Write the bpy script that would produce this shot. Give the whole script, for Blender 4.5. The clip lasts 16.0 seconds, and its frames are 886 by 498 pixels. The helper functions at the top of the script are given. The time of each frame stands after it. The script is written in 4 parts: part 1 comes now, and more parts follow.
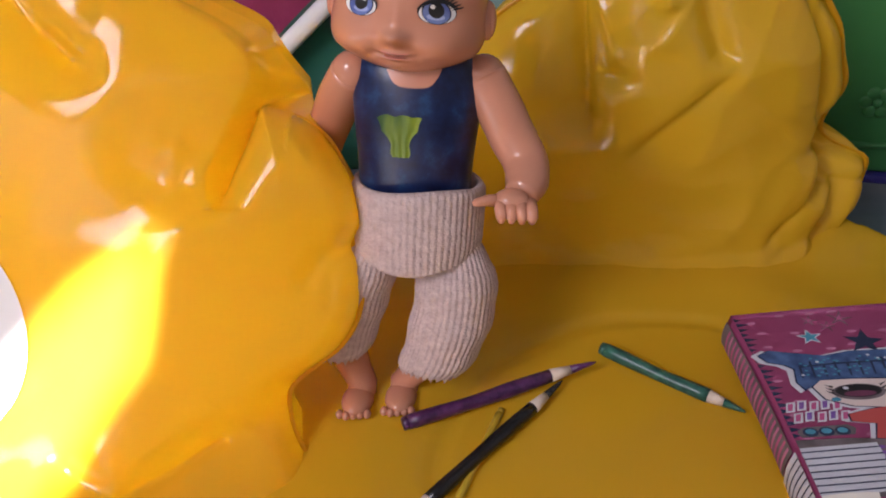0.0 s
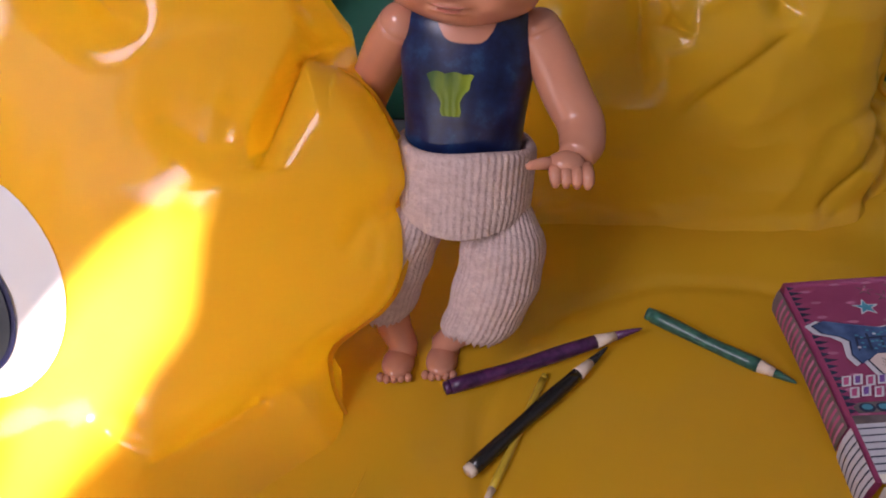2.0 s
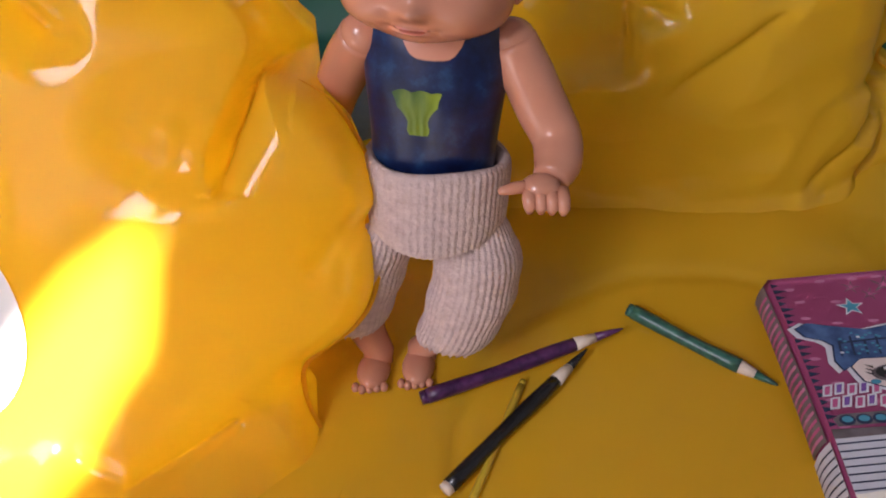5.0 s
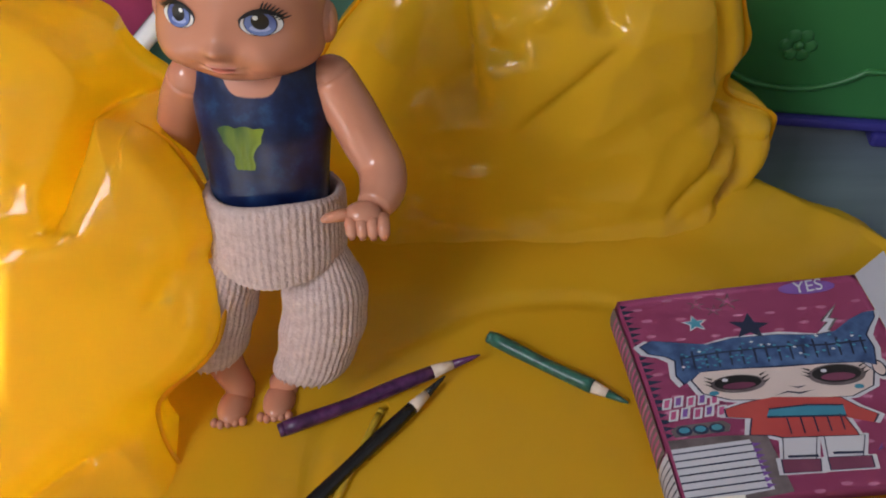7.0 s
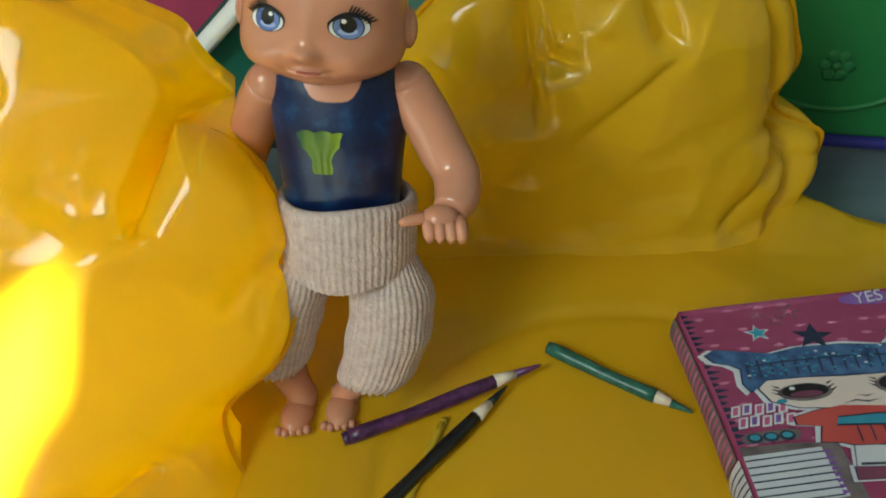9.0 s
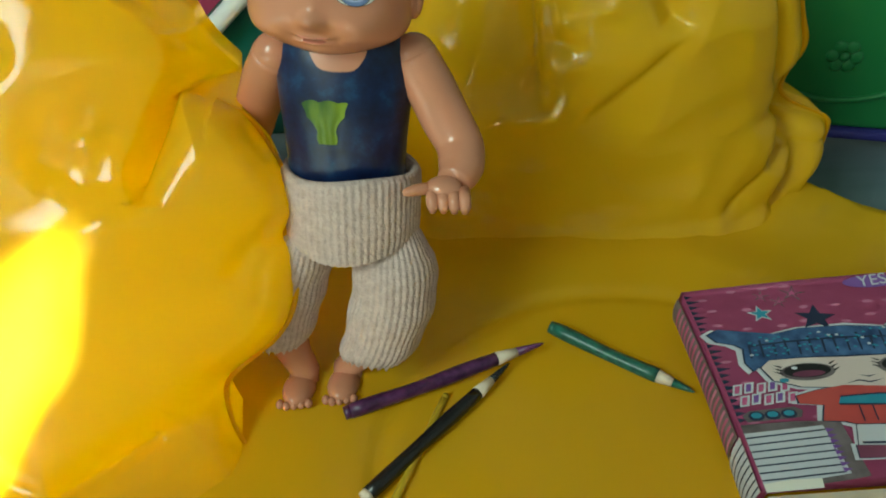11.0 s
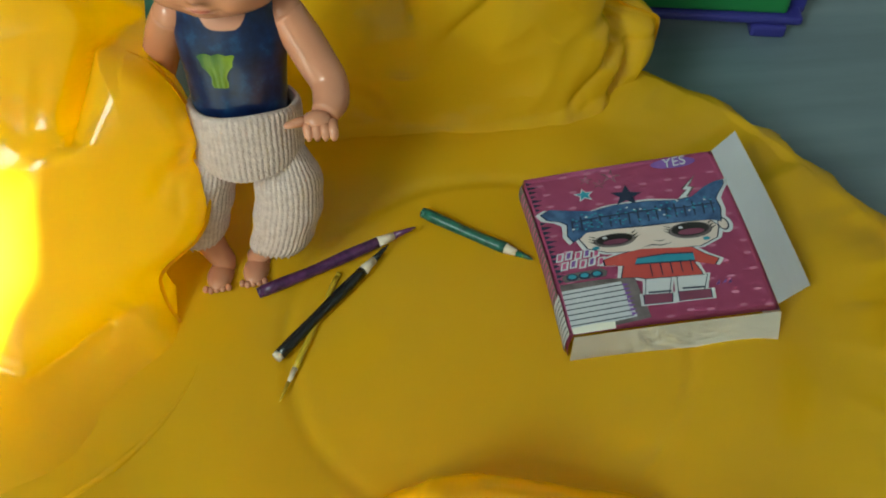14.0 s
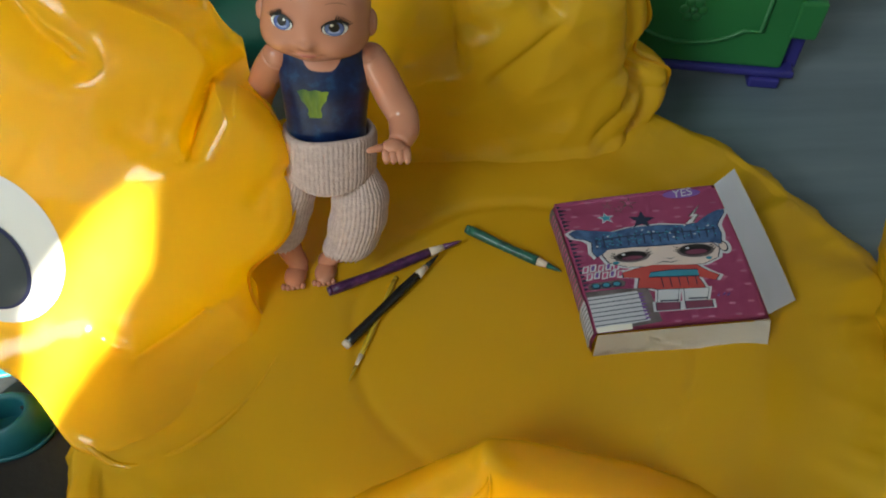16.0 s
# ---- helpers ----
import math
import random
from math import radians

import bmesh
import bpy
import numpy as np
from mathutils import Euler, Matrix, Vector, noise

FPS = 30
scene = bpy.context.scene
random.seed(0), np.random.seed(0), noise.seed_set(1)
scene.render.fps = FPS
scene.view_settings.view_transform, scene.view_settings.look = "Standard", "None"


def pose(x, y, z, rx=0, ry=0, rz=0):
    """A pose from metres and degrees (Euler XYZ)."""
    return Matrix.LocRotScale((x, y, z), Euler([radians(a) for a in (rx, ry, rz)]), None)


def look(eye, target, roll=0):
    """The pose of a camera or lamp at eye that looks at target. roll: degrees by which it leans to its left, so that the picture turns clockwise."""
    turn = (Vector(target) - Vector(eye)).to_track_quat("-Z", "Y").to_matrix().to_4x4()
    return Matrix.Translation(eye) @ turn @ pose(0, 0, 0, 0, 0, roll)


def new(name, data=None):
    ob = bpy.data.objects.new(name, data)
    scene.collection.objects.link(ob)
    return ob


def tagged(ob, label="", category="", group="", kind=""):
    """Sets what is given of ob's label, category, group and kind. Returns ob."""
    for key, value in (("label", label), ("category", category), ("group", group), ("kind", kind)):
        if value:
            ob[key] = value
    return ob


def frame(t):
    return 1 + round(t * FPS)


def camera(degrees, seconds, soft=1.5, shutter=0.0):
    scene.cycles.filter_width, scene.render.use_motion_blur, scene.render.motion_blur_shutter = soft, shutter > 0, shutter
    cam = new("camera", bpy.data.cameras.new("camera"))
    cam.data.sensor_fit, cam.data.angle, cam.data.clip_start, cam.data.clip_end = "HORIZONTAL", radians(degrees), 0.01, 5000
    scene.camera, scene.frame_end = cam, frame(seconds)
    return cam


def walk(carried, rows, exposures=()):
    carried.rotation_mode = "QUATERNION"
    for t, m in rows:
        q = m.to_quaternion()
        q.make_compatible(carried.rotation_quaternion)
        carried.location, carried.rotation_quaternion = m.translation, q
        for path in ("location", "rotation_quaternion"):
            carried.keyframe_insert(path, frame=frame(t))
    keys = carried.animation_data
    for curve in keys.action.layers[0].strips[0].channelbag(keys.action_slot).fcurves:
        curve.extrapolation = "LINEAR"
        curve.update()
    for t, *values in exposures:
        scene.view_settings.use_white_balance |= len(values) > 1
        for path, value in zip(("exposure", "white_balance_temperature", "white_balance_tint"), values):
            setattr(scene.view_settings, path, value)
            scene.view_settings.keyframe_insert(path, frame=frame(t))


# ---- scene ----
cam = camera(54.37, 16.0, soft=1.9, shutter=0.0)
walk(cam, [
    (0, look((-0.0643, -0.0927, 0.1357), (-0.0656, 0.0269, 0.0452), -0.12)),
    (0.5, look((-0.0649, -0.0944, 0.1369), (-0.0718, 0.0267, 0.0487), -1.10)),
    (1, look((-0.0631, -0.0910, 0.1350), (-0.0710, 0.0294, 0.0458), -1.26)),
    (1.5, look((-0.0655, -0.0749, 0.1450), (-0.0700, 0.0339, 0.0418), -1.23)),
    (2, look((-0.0703, -0.0861, 0.1351), (-0.0742, 0.0272, 0.0369), -0.02)),
    (2.5, look((-0.0658, -0.0810, 0.1380), (-0.0709, 0.0279, 0.0349), -1.00)),
    (3, look((-0.0687, -0.0654, 0.1461), (-0.0688, 0.0331, 0.0329), -0.82)),
    (3.5, look((-0.0693, -0.0643, 0.1503), (-0.0695, 0.0328, 0.0359), -0.28)),
    (6, look((-0.0654, -0.0731, 0.1430), (-0.0688, 0.0345, 0.0385), -0.97)),
    (6.5, look((-0.0644, -0.0801, 0.1420), (-0.0655, 0.0307, 0.0409), -0.75)),
    (7, look((-0.0417, -0.0742, 0.1462), (-0.0403, 0.0339, 0.0422), -1.32)),
    (7.5, look((-0.0566, -0.0817, 0.1424), (-0.0525, 0.0312, 0.0437), -0.15)),
    (8, look((-0.0518, -0.0831, 0.1402), (-0.0518, 0.0315, 0.0435), -1.39)),
    (8.5, look((-0.0572, -0.0811, 0.1384), (-0.0538, 0.0343, 0.0427), -0.45)),
    (9, look((-0.0547, -0.0781, 0.1431), (-0.0532, 0.0341, 0.0436), -1.20)),
    (11.5, look((-0.0538, -0.0826, 0.1386), (-0.0537, 0.0302, 0.0397), -0.88)),
    (12, look((-0.0509, -0.0813, 0.1417), (-0.0526, 0.0300, 0.0411), -1.82)),
    (12.5, look((-0.0510, -0.0810, 0.1401), (-0.0506, 0.0312, 0.0406), -1.03)),
    (13, look((-0.0352, -0.0662, 0.1483), (-0.0328, 0.0307, 0.0339), -2.33)),
    (13.5, look((-0.0321, -0.0623, 0.1571), (-0.0234, 0.0268, 0.0367), -0.19)),
    (14, look((-0.0398, -0.1036, 0.1791), (-0.0308, -0.0114, 0.0610), -0.04)),
    (14.5, look((-0.0547, -0.1327, 0.1947), (-0.0386, -0.0423, 0.0761), 4.23)),
    (15, look((-0.0614, -0.1312, 0.2034), (-0.0462, -0.0393, 0.0858), 5.09)),
    (15.5, look((-0.0560, -0.1323, 0.2066), (-0.0457, -0.0367, 0.0915), 2.23)),
    (16, look((-0.0582, -0.1309, 0.2055), (-0.0472, -0.0348, 0.0909), 2.63)),
], exposures=[(0, 1.70, 6500, 28), (0.5, 1.47, 6500, 30), (1, 1.23, 6500, 34), (1.5, 1.42, 6500, 30), (2, 1.49, 6500, 35), (3, 1.54, 6500, 39), (3.5, 1.57, 6500, 35), (6, 1.70, 6500, 28), (6.5, 1.52, 6500, 38), (7, 1.72, 6500, 18), (7.5, 1.86, 6500, 5), (8, 1.82, 6500, -4), (9, 1.73, 6500, -13), (11.5, 1.72, 6500, -28), (12.5, 1.75, 6500, -34), (13, 1.90, 6500, -24), (13.5, 2.00, 6500, -18), (14, 1.92, 6500, -18), (14.5, 1.82, 6500, -5), (15, 1.79, 6500, -5), (15.5, 1.66, 6500, -4), (16, 1.52, 6500, -2)])

# ---- light ----
world = bpy.data.worlds.new("world")
scene.world = world
world.use_nodes = True
wn = world.node_tree
sky = wn.nodes.new("ShaderNodeTexSky")
sky.sky_type = 'NISHITA'
sky.sun_disc = False
sky.sun_elevation = radians(33)
sky.sun_rotation = radians(200)
wn.nodes["Background"].inputs[1].default_value = 0.05
wn.links.new(sky.outputs[0], wn.nodes["Background"].inputs[0])

sun_data = bpy.data.lights.new("sun", 'SUN')
sun_data.energy = 16.0
sun_data.angle = radians(0.3)
sun_data.color = (1.0, 0.93, 0.8)
sun = new("sun", sun_data)
SUN_DIR = Vector((0.32, 0.80, -0.56)).normalized()
sun.rotation_mode = 'QUATERNION'
sun.rotation_quaternion = SUN_DIR.to_track_quat('-Z', 'Y')

S = 0.1  # model units: 1 = 10 cm


def area_lamp(name, x, y, z, w, h, power, aim, colour):
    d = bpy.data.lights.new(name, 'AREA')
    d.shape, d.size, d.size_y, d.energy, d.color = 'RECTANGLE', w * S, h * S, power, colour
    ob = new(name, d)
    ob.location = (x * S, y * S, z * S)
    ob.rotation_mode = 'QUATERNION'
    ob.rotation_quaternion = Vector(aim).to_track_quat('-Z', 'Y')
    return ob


# soft area lamp added to light the scene from an unseen west opening
area_lamp("west_fill_lamp", -12.05, -10.5, 12.6, 6.4, 7.6, 7.4, (1, 0.88, -1.0), (0.92, 0.96, 1.0))

# ---- materials ----


def nodes_of(name):
    m = bpy.data.materials.new(name)
    m.use_nodes = True
    return m, m.node_tree, m.node_tree.nodes["Principled BSDF"]


def tex_noise(nt, scale, detail=3.0, rough=0.5, coord="Object", stretch=None):
    tc = nt.nodes.new("ShaderNodeTexCoord")
    src = tc.outputs[coord]
    if stretch:
        mp = nt.nodes.new("ShaderNodeMapping")
        mp.inputs["Scale"].default_value = stretch
        nt.links.new(src, mp.inputs[0])
        src = mp.outputs[0]
    n = nt.nodes.new("ShaderNodeTexNoise")
    n.inputs["Scale"].default_value = scale
    n.inputs["Detail"].default_value = detail
    n.inputs["Roughness"].default_value = rough
    nt.links.new(src, n.inputs["Vector"])
    return n


def ramp(nt, fac, stops):
    r = nt.nodes.new("ShaderNodeValToRGB")
    el = r.color_ramp.elements
    while len(el) < len(stops):
        el.new(0.5)
    for e, (p, c) in zip(el, stops):
        e.position, e.color = p, (*c, 1)
    nt.links.new(fac, r.inputs[0])
    return r


def bump(nt, bsdf, height, strength, distance):
    b = nt.nodes.new("ShaderNodeBump")
    b.inputs["Strength"].default_value = strength
    b.inputs["Distance"].default_value = distance
    nt.links.new(height, b.inputs["Height"])
    nt.links.new(b.outputs[0], bsdf.inputs["Normal"])
    return b


def varied(name, c0, c1, scale, rough=0.5, bump_scale=0.0, bump_strength=0.2, bump_dist=0.0004, stretch=None, detail=4.0):
    """Two-tone surface with grain relief."""
    m, nt, b = nodes_of(name)
    n = tex_noise(nt, scale, detail, 0.55, stretch=stretch)
    r = ramp(nt, n.outputs[0], [(0.3, c0), (0.7, c1)])
    nt.links.new(r.outputs[0], b.inputs["Base Color"])
    b.inputs["Roughness"].default_value = rough
    if bump_scale:
        n2 = tex_noise(nt, bump_scale, 3.0)
        bump(nt, b, n2.outputs[0], bump_strength, bump_dist)
    return m


def vinyl(name, c0, c1, translucency=0.42):
    """Glossy thin PVC film that lets some light through."""
    m, nt, b = nodes_of(name)
    n = tex_noise(nt, 9.0, 3.0)
    r = ramp(nt, n.outputs[0], [(0.3, c0), (0.7, c1)])
    nt.links.new(r.outputs[0], b.inputs["Base Color"])
    b.inputs["Roughness"].default_value = 0.12
    b.inputs["IOR"].default_value = 1.5
    n2 = tex_noise(nt, 28.0, 2.0)
    bump(nt, b, n2.outputs[0], 0.12, 0.004)
    tr = nt.nodes.new("ShaderNodeBsdfTranslucent")
    tr.inputs[0].default_value = (0.95, 0.79, 0.038, 1)
    mix = nt.nodes.new("ShaderNodeMixShader")
    mix.inputs[0].default_value = translucency
    nt.links.new(b.outputs[0], mix.inputs[1])
    nt.links.new(tr.outputs[0], mix.inputs[2])
    nt.links.new(mix.outputs[0], nt.nodes["Material Output"].inputs[0])
    return m


VINYL = vinyl("yellow_vinyl", (0.86, 0.480, 0.020), (0.90, 0.535, 0.030))
VINYL_SEAM = vinyl("yellow_vinyl_seam", (0.82, 0.38, 0.008), (0.86, 0.43, 0.012), 0.35)
EYE_WHITE = varied("white_print", (0.78, 0.77, 0.74), (0.84, 0.83, 0.80), 12, 0.25)
EYE_DARK = varied("grey_print", (0.026, 0.033, 0.038), (0.038, 0.046, 0.052), 12, 0.25)
EYE_NAVY = varied("navy_eye_print", (0.006, 0.008, 0.05), (0.01, 0.014, 0.075), 12, 0.25)
SKIN = varied("doll_vinyl_skin", (0.53, 0.225, 0.135), (0.59, 0.265, 0.165), 30, 0.17, 120, 0.08, 0.0003)


def shirt_paint(name, cx, low, rise, half):
    """Blue brushed paint up to a scooped neckline, bare skin above it."""
    m, nt, b = nodes_of(name)
    n = tex_noise(nt, 210, 5.0, 0.65)
    blue = ramp(nt, n.outputs[0], [(0.34, (0.002, 0.004, 0.028)), (0.55, (0.004, 0.016, 0.072)), (0.72, (0.014, 0.062, 0.155))])
    tc = nt.nodes.new("ShaderNodeTexCoord")
    sep = nt.nodes.new("ShaderNodeSeparateXYZ")
    nt.links.new(tc.outputs["Object"], sep.inputs[0])

    def op(kind, a, c):
        q = nt.nodes.new("ShaderNodeMath")
        q.operation = kind
        for k, v in enumerate((a, c)):
            if isinstance(v, (int, float)):
                q.inputs[k].default_value = v
            else:
                nt.links.new(v, q.inputs[k])
        return q.outputs[0]

    x = op('DIVIDE', op('ABSOLUTE', op('SUBTRACT', sep.outputs[0], cx), 0.0), half)
    line = op('ADD', op('MULTIPLY', op('POWER', x, 4.0), rise), low)
    edge = op('MULTIPLY', op('SUBTRACT', n.outputs[0], 0.5), 0.0012)
    over = op('MULTIPLY', op('SUBTRACT', op('ADD', sep.outputs[2], edge), line), 4000.0)
    fac = nt.nodes.new("ShaderNodeClamp")
    nt.links.new(over, fac.inputs[0])
    mix = nt.nodes.new("ShaderNodeMix")
    mix.data_type = 'RGBA'
    nt.links.new(fac.outputs[0], mix.inputs[0])
    nt.links.new(blue.outputs[0], mix.inputs[6])
    mix.inputs[7].default_value = (0.56, 0.245, 0.15, 1)
    nt.links.new(mix.outputs[2], b.inputs["Base Color"])
    b.inputs["Roughness"].default_value = 0.3
    n2 = tex_noise(nt, 170, 3.0)
    bump(nt, b, n2.outputs[0], 0.3, 0.0003)
    return m


BLUE_PAINT = shirt_paint("blue_paint", -0.0664, 0.0672, 0.0085, 0.0062)
GREEN_PAINT = varied("lime_paint", (0.03, 0.09, 0.006), (0.33, 0.42, 0.012), 130, 0.35, 160, 0.3, 0.0003, stretch=(1, 1, .3))
LIP = varied("lip_paint", (0.58, 0.20, 0.14), (0.64, 0.23, 0.16), 60, 0.35)
IRIS = varied("iris_paint", (0.09, 0.12, 0.33), (0.2, 0.27, 0.52), 200, 0.25)
IRIS_PALE = varied("pale_iris_paint", (0.30, 0.36, 0.62), (0.42, 0.48, 0.72), 200, 0.25)
PUPIL = varied("black_paint", (0.01, 0.01, 0.012), (0.018, 0.016, 0.016), 80, 0.3)
BROW = varied("brow_paint", (0.28, 0.12, 0.06), (0.32, 0.14, 0.07), 60, 0.4)
KNIT = varied("white_knit", (0.46, 0.35, 0.32), (0.60, 0.475, 0.44), 420, 0.9, 1500, 0.7, 0.0005, stretch=(1, 1, 1.6))
PINK = varied("pink_print", (0.47, 0.080, 0.21), (0.54, 0.11, 0.26), 22, 0.5)
PAPER = varied("white_paper", (0.80, 0.75, 0.67), (0.86, 0.81, 0.74), 20, 0.7, 300, 0.15, 0.0002)
PAPER_COOL = varied("white_card", (0.74, 0.75, 0.84), (0.80, 0.81, 0.89), 20, 0.7, 300, 0.15, 0.0002)
P_PURPLE = varied("purple_paint", (0.018, 0.003, 0.030), (0.13, 0.035, 0.13), 420, 0.35, 300, 0.4, 0.0003)
P_BLACK = varied("black_gloss_paint", (0.006, 0.006, 0.007), (0.015, 0.015, 0.016), 100, 0.25, 300, 0.4, 0.0003)
P_GREEN = varied("green_pencil_paint", (0.004, 0.045, 0.035), (0.04, 0.17, 0.12), 420, 0.35, 300, 0.4, 0.0003)
P_YELLOW = varied("yellow_pencil_paint", (0.50, 0.32, 0.02), (0.66, 0.45, 0.03), 100, 0.35)
WOOD = varied("bare_wood", (0.6, 0.48, 0.36), (0.72, 0.6, 0.48), 90, 0.7, 200, 0.3, 0.0003)
TOY_GREEN = varied("green_plastic", (0.025, 0.16, 0.045), (0.035, 0.20, 0.055), 6, 0.42, 260, 0.06, 0.0003)
TOY_BLUE = varied("blue_plastic", (0.03, 0.028, 0.20), (0.04, 0.035, 0.25), 8, 0.4)
PANEL_GREEN = varied("dark_green_plastic", (0.003, 0.07, 0.045), (0.005, 0.085, 0.055), 8, 0.4)
WHITE_PLASTIC = varied("white_plastic", (0.62, 0.64, 0.66), (0.70, 0.72, 0.74), 8, 0.4)
CRIMSON = varied("crimson_fabric", (0.22, 0.012, 0.065), (0.30, 0.025, 0.09), 60, 0.85, 500, 0.4, 0.0005)
TEAL = varied("teal_rubber", (0.007, 0.085, 0.11), (0.012, 0.115, 0.145), 14, 0.5, 200, 0.1, 0.0003)
DARK = varied("black_cloth", (0.008, 0.009, 0.012), (0.016, 0.017, 0.02), 60, 0.8, 400, 0.4, 0.0005)
WALL = varied("wall_paint", (0.74, 0.73, 0.70), (0.80, 0.79, 0.76), 3, 0.85, 60, 0.1, 0.001)
TRIM = varied("window_trim", (0.7, 0.7, 0.68), (0.76, 0.76, 0.74), 5, 0.5)
LAMINATE = varied("grey_laminate", (0.095, 0.13, 0.16), (0.17, 0.215, 0.25), 5, 0.42, 40, 0.15, 0.0004, stretch=(1, 9, 1), detail=7.0)

# ---- mesh helpers ----


def to_mesh(name, bm, mats, smooth=True):
    me = bpy.data.meshes.new(name)
    bm.normal_update()
    for v in bm.verts:
        v.co *= S
    bm.to_mesh(me)
    bm.free()
    for m in (mats if isinstance(mats, (list, tuple)) else [mats]):
        me.materials.append(m)
    for p in me.polygons:
        p.use_smooth = smooth
    return me


def part(name, bm, mats, parent=None, label="", smooth=True):
    ob = new(name, to_mesh(name, bm, mats, smooth))
    if parent:
        ob.parent = parent
    if label:
        ob["label"] = label
    return ob


def thing(name, label, category, group="", kind=""):
    return tagged(new(name), label, category, group, kind)


def box(bm, lo, hi, bevel=0.0, m=None):
    c = [(a + b) / 2 for a, b in zip(lo, hi)]
    d = [abs(b - a) for a, b in zip(lo, hi)]
    mat = Matrix.Translation(c) @ Matrix.Diagonal((*d, 1))
    g = bmesh.ops.create_cube(bm, size=1.0, matrix=(m @ mat) if m else mat)
    if bevel:
        es = list({e for v in g["verts"] for e in v.link_edges})
        bmesh.ops.bevel(bm, geom=es, offset=bevel, segments=2, profile=0.5, affect='EDGES')
    return bm


def grid_surface(bm, f, nu, nv, wrap=False, mat=0):
    """A sheet f(i, j) -> point; wrap closes it in i."""
    vs = [[bm.verts.new(f(i / nu, j / nv)) for j in range(nv + 1)] for i in range(nu if wrap else nu + 1)]
    n = len(vs)
    for i in range(n if wrap else n - 1):
        for j in range(nv):
            a, b = vs[i], vs[(i + 1) % n]
            fa = bm.faces.new((a[j], b[j], b[j + 1], a[j + 1]))
            fa.material_index = mat
    return vs


def tube(bm, pts, radii, seg=12, mat=0, caps=True, squash=1.0):
    """A round tube along points."""
    pts = [Vector(p) for p in pts]
    rings = []
    side = None
    for k, p in enumerate(pts):
        d = (pts[min(k + 1, len(pts) - 1)] - pts[max(k - 1, 0)]).normalized()
        if side is None:
            side = d.orthogonal().normalized()
        side = (side - d * side.dot(d)).normalized()
        up = d.cross(side)
        r = radii[k] if isinstance(radii, (list, tuple)) else radii
        rings.append([bm.verts.new(p + (side * math.cos(a) + up * math.sin(a) * squash) * r) for a in (math.tau * q / seg for q in range(seg))])
    for a, b in zip(rings, rings[1:]):
        for q in range(seg):
            bm.faces.new((a[q], a[(q + 1) % seg], b[(q + 1) % seg], b[q])).material_index = mat
    if caps:
        bm.faces.new(rings[0][::-1]).material_index = mat
        bm.faces.new(rings[-1]).material_index = mat
    return rings


def curve_at(stops, x):
    """Smooth curve through (x, value) stops."""
    if x <= stops[0][0]:
        return stops[0][1]
    n = len(stops)
    for k in range(n - 1):
        x1, y1 = stops[k]
        x2, y2 = stops[k + 1]
        if x <= x2:
            x0, y0 = stops[k - 1] if k else (2 * x1 - x2, y1)
            x3, y3 = stops[k + 2] if k + 2 < n else (2 * x2 - x1, y2)
            m1, m2 = (y2 - y0) / (x2 - x0) * (x2 - x1), (y3 - y1) / (x3 - x1) * (x2 - x1)
            t = (x - x1) / (x2 - x1)
            return (2 * t ** 3 - 3 * t * t + 1) * y1 + (t ** 3 - 2 * t * t + t) * m1 + (3 * t * t - 2 * t ** 3) * y2 + (t ** 3 - t * t) * m2
    return stops[-1][1]

# ---- room ----


FLOOR = -0.25


def slab(name, lo, hi, mat, bevel=0.0):
    bm = bmesh.new()
    box(bm, lo, hi, bevel)
    return tagged(part(name, bm, mat, smooth=False), kind="structure")


tagged(slab("wall_north", (-13, 20, FLOOR), (15, 21, 24), WALL), "plain pale painted room wall", "wall")
# unseen south wall; added sun openings: a tall pane and a half-covered pane
W0, W1, W2, W3 = -11.0, -7.18, -6.29, -5.40
bm = bmesh.new()
box(bm, (-13, -15.5, FLOOR), (W0, -14.5, 24))
box(bm, (W3, -15.5, FLOOR), (15, -14.5, 24))
box(bm, (W0, -15.5, FLOOR), (W3, -14.5, 3.5))
box(bm, (W0, -15.5, 19), (W3, -14.5, 24))
tagged(part("wall_south", bm, WALL, smooth=False), "unseen pale painted wall with openings added for the sun", "wall", kind="structure")
# unseen west wall with a broad opening added for the area lamp
V0, V1, V2, V3 = -13.9, -7.1, 8.6, 16.6
bm = bmesh.new()
box(bm, (-13, -14.5, FLOOR), (-12, V0, 24))
box(bm, (-13, V1, FLOOR), (-12, 20, 24))
box(bm, (-13, V0, FLOOR), (-12, V1, V2))
box(bm, (-13, V0, V3), (-12, V1, 24))
tagged(part("wall_west", bm, WALL, smooth=False), "unseen pale painted wall with a broad opening added for the lamp", "wall", kind="structure")
tagged(slab("wall_east", (14, -14.5, FLOOR), (15, 20, 24), WALL), "plain pale painted room wall", "wall")
tagged(slab("ceiling", (-13, -15.5, 24), (15, 21, 25), WALL), "plain white ceiling", "ceiling")

# floor boards
flo = new("floor")
tagged(flo, "grey-blue wood laminate floor boards with dark knots", "floor", kind="structure")
random.seed(4)
shared = {}
for i, x in enumerate(np.arange(-12.88, 14, 1.9)):
    for j, y in enumerate((-26.1, -14.5, -2.9, 8.7, 20.3)):
        y0 = y + (i % 3) * 2.3 - 2.3
        lo, hi = max(y0, -14.5), min(y0 + 11.6, 20.4)
        if hi - lo < 0.1:
            continue
        key = round(hi - lo, 2)
        if key not in shared:
            bm = bmesh.new()
            box(bm, (0.002, 0.002, -0.12), (1.898, hi - lo - 0.002, 0), 0.006)
            shared[key] = to_mesh("board", bm, LAMINATE, False)
        ob = new("board", shared[key])
        ob.location = (x * S, lo * S, FLOOR * S)
        ob.parent = flo
